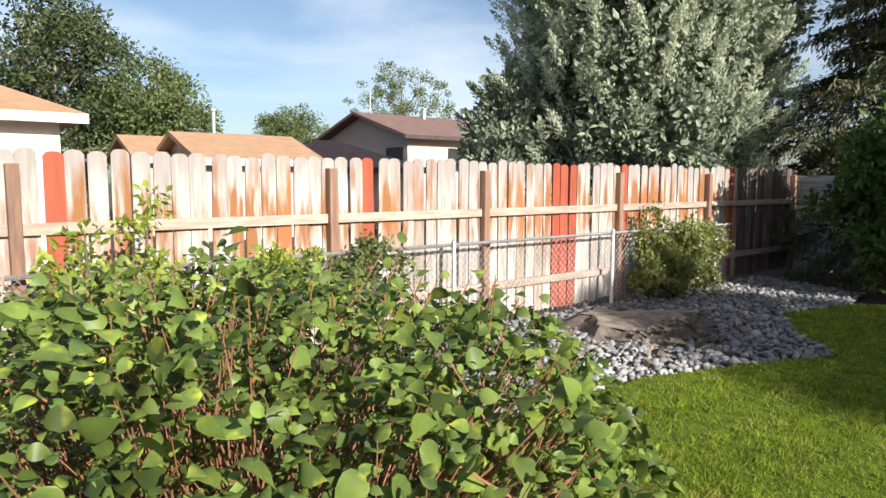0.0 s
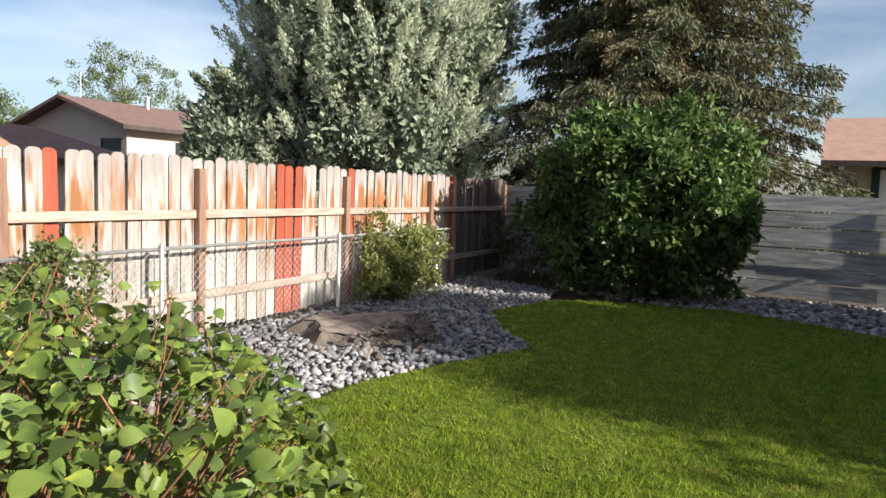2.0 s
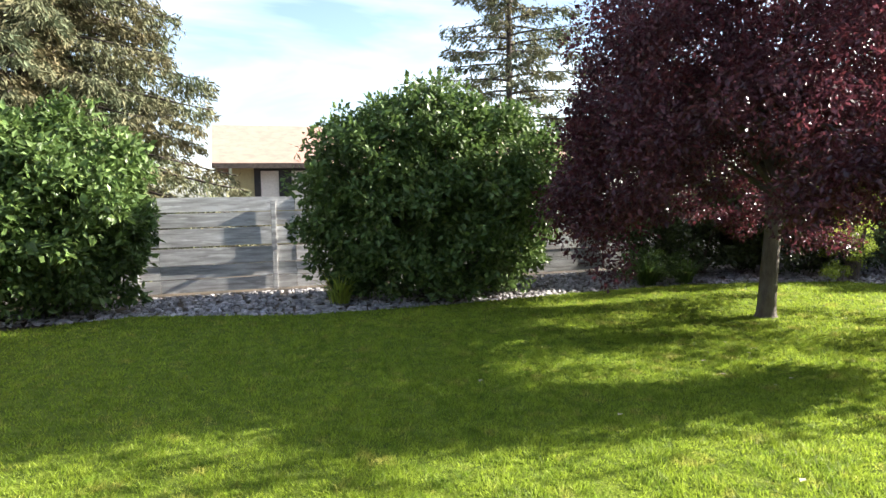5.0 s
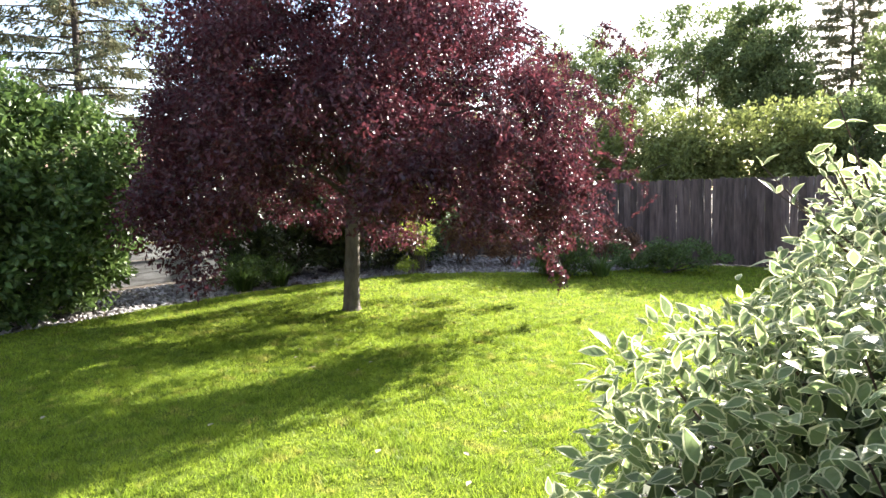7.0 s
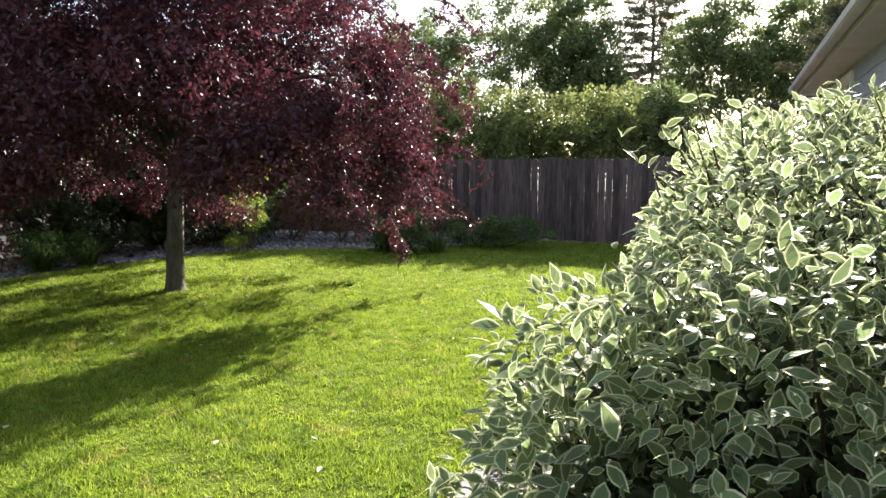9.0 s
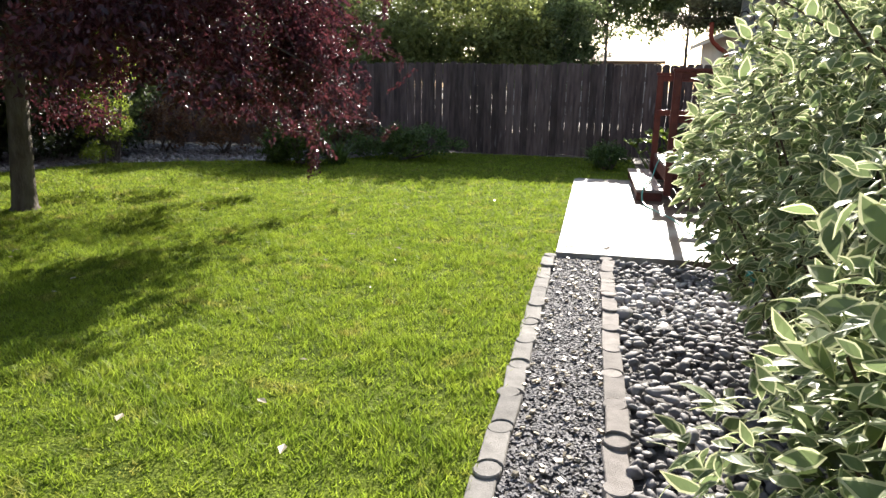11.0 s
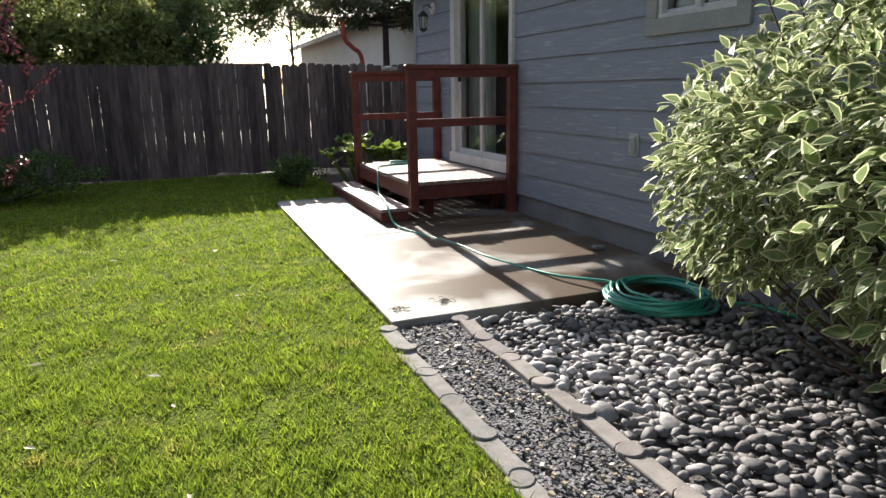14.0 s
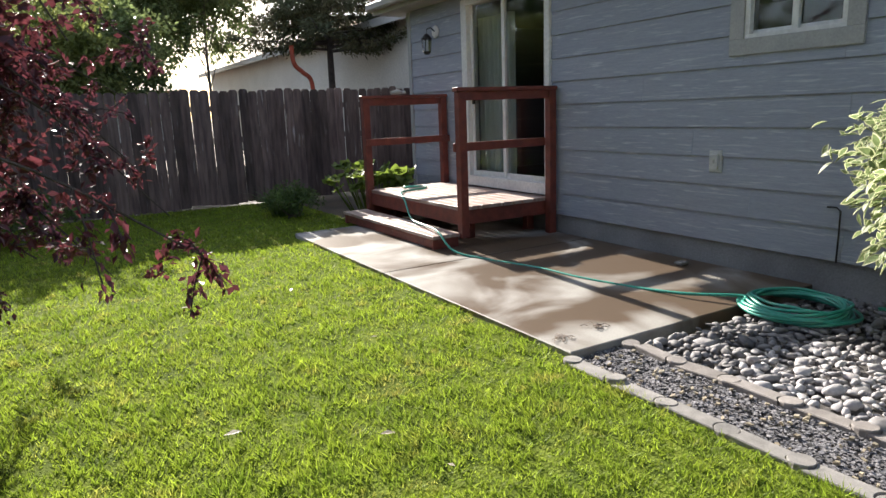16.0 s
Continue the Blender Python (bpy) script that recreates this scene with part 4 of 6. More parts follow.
def chain_link():
    top = thing("chain_link_fence", (-4.2, -12.1, 0), label="low galvanised chain-link fence in front of the board fence", category="fence")
    V = []
    x0, x1, z0, z1 = -8.75, 1.0, 0.05, 0.93
    pieces = []
    pitch = 0.085
    H = z1 - z0
    for s in (1, -1):
        for a in np.arange(x0 - H, x1 + H, pitch):
            p, q = np.array([a, 0, z0]), np.array([a + H, 0, z1])
            if s < 0:
                p, q = np.array([a, 0, z1]), np.array([a + H, 0, z0])
            ta, tb = max(0, (x0 - a) / H), min(1, (x1 - a) / H)
            if tb <= ta:
                continue
            P, Q = p + (q - p) * ta, p + (q - p) * tb
            pieces.append(tube([P + (4.2, s * 0.004, 0), Q + (4.2, s * 0.004, 0)], 0.0024, 4))
    part("mesh_wire", mesh("mesh_wire", *joined(pieces), "steel"), top, "diamond wire mesh")
    v, f = tube([(x0 + 4.2, 0, 0.945), (x1 + 4.2, 0, 0.945)], 0.019, 8)
    part("top_rail", mesh("top_rail", v, f, "steel", smooth=True), top)
    for x in (-8.27, -5.71, -3.0, -0.3):
        v, f = tube([(x + 4.2, 0.03, 0), (x + 4.2, 0.03, 0.97)], 0.024 if x > -8.0 else 0.03, 8)
        part("post", mesh("post", v, f, "steel", smooth=True), top)
        lathe("cap", [(0.027, 0), (0.03, 0.02), (0.012, 0.04), (0, 0.045)], "steel", top, (x + 4.2, 0.03, 0.965))


def fence_planks():
    top = thing("plank_fence", (-11.5, -2, 0), label="low fence of wide grey horizontal planks with gaps", category="fence")
    rows = [(0.02, 0.25), (0.27, 0.50), (0.52, 0.815), (0.855, 1.175), (1.20, 1.455), (1.475, 1.735)]
    ys = np.arange(-12.3, 8.4, 2.4)
    for a, b in zip(ys, ys[1:]):
        for z0, z1 in rows:
            dz = R.normal(0, 0.004, 2)
            sag = R.normal(0, 0.003)
            V, F = box((-0.02, a + 2 + 0.004, z0 + dz[0]), (0.02, b + 2 - 0.004, z1 + dz[1]))
            V[:, 2] += np.where(V[:, 1] > (a + b) / 2 + 2, sag, -sag)
            V[:, 0] += R.normal(0, 0.009)
            part("plank", mesh("plank", V, F, "grey_wood"), top)
    for y in ys:
        block("post", (0.030, y + 2 - 0.045 - 0.40, 0), (0.066, y + 2 + 0.045 - 0.40, 1.66), "grey_wood", top, bevel=0.004)


def fence_dark():
    top = thing("tall_board_fence", (-2, 8.29, 0), label="tall dark weathered board fence with light showing between the boards", category="fence")
    ms = picket_meshes(0.1475, 1.80, 0.018, "dog", ["dark_and_shade_wood"])
    x = 7.0
    while x > -11.6:
        part("picket", ms["dark_and_shade_wood"], top, at=pose(x + 2, R.normal(0, 0.004), 0.02 + R.normal(0, 0.012), R.normal(0, 0.3), R.normal(0, 0.17), 0) @ Matrix.Diagonal((R.choice([R.uniform(0.99, 1.0), R.uniform(0.965, 0.985), R.uniform(0.94, 0.96)], p=[0.45, 0.35, 0.2]), 1, 1, 1)))
        x -= 0.1485
    for z in (0.35, 1.0, 1.5):
        block("rail", (-9.5, 0.02, z), (9.0, 0.06, z + 0.09), "dark_and_shade_wood", top, bevel=0.003)
    for q in np.arange(-11.4, 7, 2.4):
        block("post", (q + 2 - 0.045, 0.062, 0), (q + 2 + 0.045, 0.15, 1.7), "dark_and_shade_wood", top, bevel=0.004)


fence_sunny()
chain_link()
fence_planks()
fence_dark()


# ---- plants ----
def crown_leaves(centers, radii, per, size, flat=0.0, droop=0.0, shape=DIAMOND, faces=DIAMOND_F, up=0.0, flatten=0.75):
    k = len(centers)
    idx = np.repeat(np.arange(k), per)
    n = len(idx)
    off = unit(R.normal(size=(n, 3))) * (R.uniform(0, 1, (n, 1)) ** 0.45)
    P = centers[idx] + off * radii[idx][:, None] * (1, 1, flatten)
    D = off + R.normal(0, 0.7, (n, 3)) + (0, 0, up - droop)
    N = R.normal(0, 0.6, (n, 3)) + (0, 0, 0.6) + off * 1.0
    return scatter(P, D, N, size * R.lognormal(0, 0.22, n), shape, faces)


def egg(n, c, r, low=-1.0, power=0.33, lump=0.12, seed=0, inner=0.35):
    """Clump centres in an uneven egg."""
    q = np.random.default_rng(seed)
    d = unit(q.normal(size=(n, 3)))
    d = d[d[:, 2] > low]
    a = np.arctan2(d[:, 1], d[:, 0])
    w = 1 + lump * np.sin(3 * a + seed) * np.cos(4 * d[:, 2] + seed) + q.normal(0, 0.05, len(d))
    s = np.where(q.random(len(d)) < inner, q.uniform(0.3, 0.85, len(d)), q.uniform(0.82, 1.0, len(d)))
    return np.array(c) + d * (s * w)[:, None] * np.array(r)


def leafy_shrub(name, base, centre, r, mat, label, clumps=260, per=90, size=0.055, clump_r=0.28, seed=1, stems=14, low=-0.8, category="shrub", lump=0.12):
    top = thing(name, base, label=label, category=category)
    C = egg(clumps, np.array(centre) - base, r, low, seed=seed, lump=lump)
    C = C[C[:, 2] > 0.12]
    V, F = crown_leaves(C, R.uniform(0.6, 1.3, len(C)) * clump_r, per, size)
    keep = V.reshape(-1, 4, 3)[:, :, 2].min(1) > 0.01
    V = V.reshape(-1, 4, 3)[keep].reshape(-1, 3)
    part("foliage", mesh("foliage", V, F[:int(keep.sum())], mat), top, kind="stuff")
    pcs = []
    for k in range(stems):
        e = C[int(R.integers(len(C)))]
        m = e * (0.45, 0.45, 0.5) + R.normal(0, 0.05, 3)
        pcs.append(tube(smooth_path([R.normal(0, 0.06, 3) * (1, 1, 0), m, e], 4), np.linspace(0.022, 0.006, 9), 5))
    part("stem_work", mesh("stems", *joined(pcs), "bark", smooth=True), top)
    return top


def broad_tree(name, base, trunk_h, centre, r, mat, label, clumps=300, per=130, size=0.06, clump_r=0.4, seed=3, trunk_r=0.12, low=-0.7, bark="bark", droop=0.2, inner=0.4, limbs=22, category="tree"):
    top = thing(name, base, label=label, category=category)
    b = np.array(base, float)
    C = egg(clumps, np.array(centre) - b, r, low, seed=seed, inner=inner)
    V, F = crown_leaves(C, R.uniform(0.6, 1.3, len(C)) * clump_r, per, size, droop=droop)
    part("crown", mesh("crown", V, F, mat), top, kind="stuff")
    cc = np.array(centre) - b
    t = np.array([0, 0.15, 0.6, 1.0]) * trunk_h
    P = [(0, 0, -0.05), (0.0, 0, 0.12), (0.01, 0.01, trunk_h * 0.5), (0, 0.02, trunk_h), (cc[0] * 0.5, cc[1] * 0.5, cc[2]), (cc[0], cc[1], cc[2] + r[2] * 0.7)]
    v, f = tube(smooth_path(P, 5), np.interp(np.linspace(0, 1, 26), [0, 0.08, 0.2, 0.6, 1], [1.5, 1.12, 1.0, 0.75, 0.12]) * trunk_r, 12)
    part("trunk", mesh("trunk", v, f, bark, smooth=True), top)
    pcs = []
    for k in range(limbs):
        e = C[int(R.integers(len(C)))]
        z = R.uniform(trunk_h * 0.85, cc[2] + r[2] * 0.2)
        s = np.array([0, 0, z])
        m = (s + e) / 2 + (0, 0, 0.25) + R.normal(0, 0.08, 3)
        pcs.append(tube(smooth_path([s, m, e], 5), np.linspace(0.33, 0.05, 11) * trunk_r, 6))
    part("branchwork", mesh("limbs", *joined(pcs), bark, smooth=True), top)
    return top


def spruce(name, base, height, width, label, limbs=120, twigs=110, mat="spruce", low=0.8, seed=5, hang=0.5, size=0.16, trunk_r=0.16, category="tree", lift=0.1, power=0.8, twig_len=0.42):
    q = np.random.default_rng(seed)
    top = thing(name, base, label=label, category=category)
    v, f = tube([(0, 0, -0.05), (0, 0, height * 0.3), (0, 0, height * 0.7), (0, 0, height)], [trunk_r, trunk_r * 0.8, trunk_r * 0.45, 0.02], 10)
    part("trunk", mesh("trunk", v, f, "bark_dark", smooth=True), top)
    pcs, PP, DD, NN, SS = [], [], [], [], []
    for k in range(limbs):
        z = low + (height - low) * (k / limbs) ** 0.95
        a = k * 2.399 + q.normal(0, 0.3)
        L = width * (1 - (z - low) / (height - low)) ** power * q.uniform(0.75, 1.15) + 0.15
        out = np.array([math.cos(a), math.sin(a), 0])
        s = np.linspace(0, 1, 7)
        P = np.array([0, 0, z]) + out * (s * L)[:, None] + np.array([0, 0, 1]) * (lift * L * s - 0.42 * L * s ** 2 * hang + 0.12 * L * s ** 4)[:, None]
        pcs.append(tube(P, np.linspace(0.03, 0.006, 7) * (0.5 + L / 3), 5))
        n = max(20, int(twigs * (0.3 + L / width) * 1.0))
        u = q.uniform(0.12, 1.0, n) ** 0.8
        X = np.stack([np.interp(u, s, P[:, c]) for c in range(3)], 1)
        side = np.array([-out[1], out[0], 0])
        sgn = q.choice([-1, 1], n)
        w = (1 - 0.55 * u) * twig_len * (0.5 + L / width)
        reach = q.uniform(0, 1, n)
        X = X + side * (sgn * w * reach)[:, None] - np.array([0, 0, 1]) * (hang * 0.6 * w * reach * q.uniform(0.4, 1.6, n))[:, None]
        D = side * sgn[:, None] * 0.6 + out * 0.6 - np.array([0, 0, 1]) * (hang * q.uniform(0.3, 2.0, n))[:, None] + q.normal(0, 0.3, (n, 3))
        for rep in range(7):
            PP.append(X + q.normal(0, 0.05, (n, 3)))
            DD.append(D + q.normal(0, 0.45, (n, 3)))
            NN.append(q.normal(0, 1, (n, 3)) + (0, 0, 0.6))
            SS.append(size * q.uniform(0.6, 1.3, n))
    V, F = scatter(np.concatenate(PP), np.concatenate(DD), np.concatenate(NN), np.concatenate(SS), NEEDLE * (1, 1.6, 1), DIAMOND_F)
    part("foliage", mesh("foliage", V, F, mat), top, kind="stuff")
    part("branchwork", mesh("limbs", *joined(pcs), "bark_dark", smooth=True), top)
    return top


def juniper(name, base, height, r, label, plumes=330, per=260, seed=9, size=0.11, mat="juniper"):
    q = np.random.default_rng(seed)
    top = thing(name, base, label=label, category="tree")
    C = egg(plumes, (0, 0, height * 0.5), (r, r, height * 0.5), -0.95, seed=seed, lump=0.16, inner=0.25)
    C = C[C[:, 2] > 0.5]
    idx = np.repeat(np.arange(len(C)), per)
    n = len(idx)
    outw = unit(C * (1, 1, 0) + 1e-6)[idx]
    t = q.uniform(-1, 1, n)
    axis = unit(outw * 0.75 + np.array([0, 0, 1.0]) + q.normal(0, 0.18, (len(C), 3))[idx])
    L = q.uniform(0.22, 0.42, len(C))[idx]
    w = np.sqrt(np.clip(1 - t ** 2, 0.02, 1)) * (1.0 - 0.75 * t) * 0.17
    off = unit(q.normal(size=(n, 3))) * (w * q.uniform(0.3, 1.1, n))[:, None]
    P = C[idx] + axis * (t * L)[:, None] + off
    D = axis * 1.3 + unit(off) * 0.35 + q.normal(0, 0.35, (n, 3))
    N = q.normal(0, 0.28, (n, 3)) + outw * 0.8 + unit(off) * 1.6 + (0, 0, 0.3)
    V, F = scatter(P, D, N, size * q.uniform(0.6, 1.3, n), NEEDLE * (1, 2.6, 1), DIAMOND_F)
    part("sprays", mesh("sprays", V, F, mat), top, kind="stuff")
    # core in a darker copy of the spray green: inner shade put into colour
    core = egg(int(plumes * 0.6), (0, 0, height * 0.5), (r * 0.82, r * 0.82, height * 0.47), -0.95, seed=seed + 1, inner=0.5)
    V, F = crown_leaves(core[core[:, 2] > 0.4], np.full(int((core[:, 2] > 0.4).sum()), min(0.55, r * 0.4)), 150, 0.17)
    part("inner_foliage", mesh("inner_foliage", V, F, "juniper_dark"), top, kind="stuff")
    v, f = tube([(0, 0, -0.05), (0.05, 0, height * 0.3), (0, 0, height * 0.55)], [0.2, 0.14, 0.03], 9)
    part("trunk", mesh("trunk", v, f, "bark", smooth=True), top)
    return top


def blades(name, base, n, length, spread, mat, label, width=0.012, category="plant"):
    top = thing(name, base, label=label, category=category)
    a = R.uniform(0, 2 * np.pi, n)
    P0 = np.c_[np.cos(a), np.sin(a), 0 * a] * R.uniform(0, spread * 0.35, (n, 1))
    L = length * R.uniform(0.5, 1.2, n)
    outw = np.c_[np.cos(a), np.sin(a), 0 * a] + R.normal(0, 0.2, (n, 3)) * (1, 1, 0)
    side = np.c_[-np.sin(a), np.cos(a), 0 * a] * width
    lean = R.uniform(0.2, 0.9, n)
    rows = []
    for s, w in ((0, 0.8), (0.4, 1.0), (0.75, 0.7), (1.0, 0.08)):
        mid = P0 + outw * (L * lean * s ** 1.8)[:, None] + np.array([0, 0, 1]) * (L * (s - 0.45 * lean * s ** 2.5))[:, None]
        rows += [mid - side * w, mid + side * w]
    V = np.stack(rows, 1).reshape(-1, 3)
    F = (np.array([(0, 1, 3, 2), (2, 3, 5, 4), (4, 5, 7, 6)])[None] + (np.arange(n) * 8)[:, None, None]).reshape(-1, 4)
    part("tuft", mesh("blades", V, F, mat), top, kind="stuff")
    return top


def plum():
    base = (-5.65, 0.43, 0)
    top = thing("plum_tree", base, label="purple-leaved plum tree with a wide drooping crown standing in the lawn", category="tree")
    b = np.array(base, float)
    q = np.random.default_rng(21)
    # clumps: a dome that hangs lower towards its rim
    n = 760
    a = q.uniform(0, 2 * np.pi, n)
    rr = np.sqrt(q.uniform(0.01, 1, n))
    top_z = 1.7 + 4.4 * np.sqrt(np.clip(1 - rr ** 2, 0, 1))
    low_z = 1.98 - 1.18 * rr ** 3 + 0.2 * np.sin(5 * a)
    z = low_z + (top_z - low_z) * q.uniform(0, 1, n) ** 0.8
    C = np.c_[rr * np.cos(a) * np.where(np.cos(a) > 0, 2.95, 3.0) + 0.2, rr * np.sin(a) * 3.1 + 0.25, z]
    C[:, 0] *= np.where((C[:, 2] > 3.0) & (C[:, 0] > 0), 0.92, 1)
    C = C[~((np.cos(a) > 0.25) & (rr > 0.66) & (q.random(n) < np.where(z > 2.4, 0.42, 0.15)))]
    V, F = crown_leaves(C, q.uniform(0.22, 0.48, len(C)), 290, 0.062, droop=0.3, flatten=0.8)
    part("crown", mesh("crown", V, F, "plum"), top, "dense purple-red leaves", kind="stuff")
    P = [(-0.02, 0, -0.05), (-0.01, 0, 0.15), (0.03, 0.0, 0.7), (0.07, 0.02, 1.5), (0.1, 0.05, 2.4), (0.15, 0.1, 4.8)]
    v, f = tube(smooth_path(P, 5), np.interp(np.linspace(0, 1, 26), [0, 0.1, 0.25, 0.6, 1], [0.19, 0.135, 0.12, 0.10, 0.02]), 12)
    part("trunk", mesh("trunk", v, f, "bark", smooth=True), top)
    pcs = []
    for k in range(60):
        e = C[int(q.integers(len(C)))]
        s = np.array([0.08, 0.03, q.uniform(1.5, 3.6)])
        m = s * 0.45 + e * 0.55 + (0, 0, 0.35) + q.normal(0, 0.08, 3)
        pcs.append(tube(smooth_path([s, m, e], 5), np.linspace(0.04, 0.006, 11), 6))
    part("branchwork", mesh("limbs", *joined(pcs), "bark_dark", smooth=True), top)
    # sprays that hang free at the rim
    q = np.random.default_rng(5)
    pcs, PP, DD = [], [], []
    drooping = []
    for k in range(22):
        o = np.array([q.uniform(-3.3, -2.7), q.uniform(-0.5, 3.0), q.uniform(1.3, 4.2)])
        drooping.append((o, o + (q.uniform(0.5, 1.1), q.normal(0, 0.15), -q.uniform(0.4, 0.9))))
    for s, e in (*drooping, ((-2.95, 0.9, 1.9), (-2.0, 0.75, 1.15)), ((-3.0, 0.6, 1.5), (-2.2, 0.4, 0.75)), ((-3.1, 0.9, 2.4), (-1.9, 1.0, 1.75)), ((-3.1, 1.3, 2.9), (-1.75, 1.3, 2.5)),
                 ((-3.2, 1.5, 2.2), (-2.1, 1.6, 1.4)), ((-3.2, 0.2, 1.3), (-2.45, -0.1, 0.95)), ((-3.3, 2.0, 1.8), (-2.6, 2.2, 0.8)), ((-3.4, 1.6, 1.5), (-2.7, 1.4, 0.55))):
        s, e = np.array(s) - b, np.array(e) - b
        path = smooth_path([s, (s + e) / 2 + (0, 0, 0.12), e], 6)
        pcs.append(tube(path, np.linspace(0.009, 0.003, len(path)), 5))
        for k in range(9):
            o = path[int(q.integers(3, len(path)))]
            tip = o + q.normal(0, 0.13, 3) - (0, 0, 0.06)
            pcs.append(tube([o, (o + tip) / 2 + (0, 0, 0.02), tip], [0.004, 0.003, 0.002], 4))
            u = q.uniform(0, 1, (42, 1))
            PP.append(o + (tip - o) * u + q.normal(0, 0.015, (42, 3)))
            DD.append(q.normal(0, 0.6, (42, 3)) + (tip - o) * 3 - (0, 0, 0.3))
    P, D = np.concatenate(PP), np.concatenate(DD)
    V, F = scatter(P, D, R.normal(0, 0.6, P.shape) + (0, 0, 1), 0.042 * R.uniform(0.6, 1.3, len(P)), DIAMOND, DIAMOND_F)
    part("hanging_leaves", mesh("hanging_leaves", V, F, "plum"), top, kind="stuff")
    part("hanging_spray", mesh("hanging_twigs", *joined(pcs), "bark_dark"), top)


plum()


def dogwood():
    base = np.array([1.6, -2.95, 0])
    top = thing("variegated_shrub", tuple(base), label="large dogwood shrub with cream-edged grey-green leaves beside the house", category="shrub")
    q = np.random.default_rng(11)
    n = 16500
    d = unit(q.normal(size=(n * 2, 3)))
    d = d[d[:, 2] > -0.55][:n]
    e = 2.25
    sc = (np.abs(d) ** e).sum(1) ** (-1 / e)
    z = d[:, 2] * sc
    a = np.arctan2(d[:, 1], d[:, 0])
    lump = 1 + 0.07 * np.sin(5 * a + 3 * z) + 0.05 * np.sin(9 * a - 4 * z) + q.normal(0, 0.025, len(d))
    depth = np.where(q.random(len(d)) < 0.6, q.uniform(0.93, 1.03, len(d)), q.uniform(0.6, 0.93, len(d)))
    f = (sc * lump * depth)[:, None]
    zr = np.where(d[:, 2] > 0, 0.88, 1.25)
    taper = np.clip(1 + 0.5 * np.minimum(z, 0), 0.45, 1)
    P = d * f * np.c_[0.90 * taper, 2.12 * taper, zr * np.where(d[:, 2] > 0, 0.93, 1.0)] + (0, 0, 1.0)
    P[:, 2] += 0.05 * np.sin(P[:, 1] * 3)
    P[:, 2] *= 1 - 0.13 * np.clip(-P[:, 1] / 2, 0, 1)
    k = 6200
    d2 = unit(q.normal(size=(k, 3)))
    lobe = np.array([-0.54, -1.58, 0.70]) + d2 * (q.uniform(0.7, 1.03, (k, 1)) * (1 + 0.08 * np.sin(5 * d2[:, :1] + 7 * d2[:, 2:]))) * (0.60, 0.70, 0.70)
    P, d = np.concatenate([P, lobe]), np.concatenate([d, d2])
    k = 1300
    d2 = unit(q.normal(size=(k, 3)))
    lobe = np.array([-0.25, 1.72, 0.95]) + d2 * q.uniform(0.6, 1.03, (k, 1)) * (0.42, 0.42, 0.55)
    P, d = np.concatenate([P, lobe]), np.concatenate([d, d2])
    ok = (P[:, 2] > 0.1) & ~((P[:, 2] < 0.48 + 0.1 * np.sin(6 * P[:, 1])) & (P[:, 1] > -1.2) & (q.random(len(P)) < 0.88))
    ok &= ~((P[:, 0] < -0.5) & (P[:, 2] < 0.32 + 0.06 * np.sin(7 * P[:, 1])) & (q.random(len(P)) < 0.8))
    P, d = P[ok], d[ok]
    # sprouts above the top
    pcs, extra, exd = [], [], []
    tall = [((-0.5, -0.6, 1.4), (-0.66, -0.62, 1.92)), ((-0.6, -0.55, 1.35), (-0.90, -0.6, 1.70)), ((-0.5, -0.7, 1.35), (-0.80, -0.85, 1.60))]
    for k in range(70):
        a0 = q.uniform(-0.6, 0.6), q.uniform(-1.0, 1.7)
        s = np.array([a0[0], a0[1], 1.45])
        t = s + (q.normal(-0.12, 0.12), q.normal(0.0, 0.12), q.uniform(0.18, 0.38))
        if k < len(tall):
            s, t = np.array(tall[k][0]), np.array(tall[k][1])
        pcs.append(tube([s, (s + t) / 2, t], [0.005, 0.004, 0.002], 4))
        for u in np.linspace(0.2, 1, 6):
            for sd in (-1, 1):
                extra.append(s + (t - s) * u)
                exd.append(q.normal(0, 0.5, 3) + (sd * 0.6, q.normal(), 0.8 * u))
    for k in range(160):
        o = P[int(q.integers(len(P)))]
        pcs.append(tube(smooth_path([q.normal(0, 0.12, 3) * (1, 2, 0) + (0, 0, 0.0), o * (0.6, 0.7, 0.45), o * 0.97], 4), np.linspace(0.012, 0.003, 9), 4))
    part("stem_work", mesh("stems", *joined(pcs), "dark_twig"), top)
    P = np.concatenate([P, extra])
    D = np.concatenate([d * 0.8 + q.normal(0, 0.6, d.shape) + (0, 0, -0.45), exd])
    N = np.concatenate([d * 0.7, np.array(exd) * 0.2]) + q.normal(0, 0.45, P.shape) + (0, 0, 0.8)
    S = 0.056 * q.uniform(0.5, 1.3, len(P))
    S *= 1 + 0.35 * np.clip(P[:, 1] + 0.6, 0, 1)
    near = np.argsort(((P + base - (0.3, -4.9, 1.2)) ** 2).sum(1))
    leaf = mesh("leaf", EDGED, EDGED_F, ["var_green", "var_cream"], EDGED_M)
    for i in near[:280]:
        x = Vector(D[i]).normalized()
        y = Vector(N[i]).cross(x).normalized()
        m = Matrix((x, y, x.cross(y))).transposed().to_4x4()
        part("leaf", leaf, top, at=Matrix.Translation(P[i]) @ m @ Matrix.Scale(S[i], 4))
    r = near[280:]
    V, F = scatter(P[r], D[r], N[r], S[r], EDGED, EDGED_F)
    part("foliage", mesh("foliage", V, F, ["var_green", "var_cream"], np.tile(EDGED_M, len(r))), top, "cream-edged leaves", kind="stuff")
    # added dark leaf mass: the shrub's inner shade put into colour, also blocks sun
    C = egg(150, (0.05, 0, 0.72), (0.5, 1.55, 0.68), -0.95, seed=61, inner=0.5)
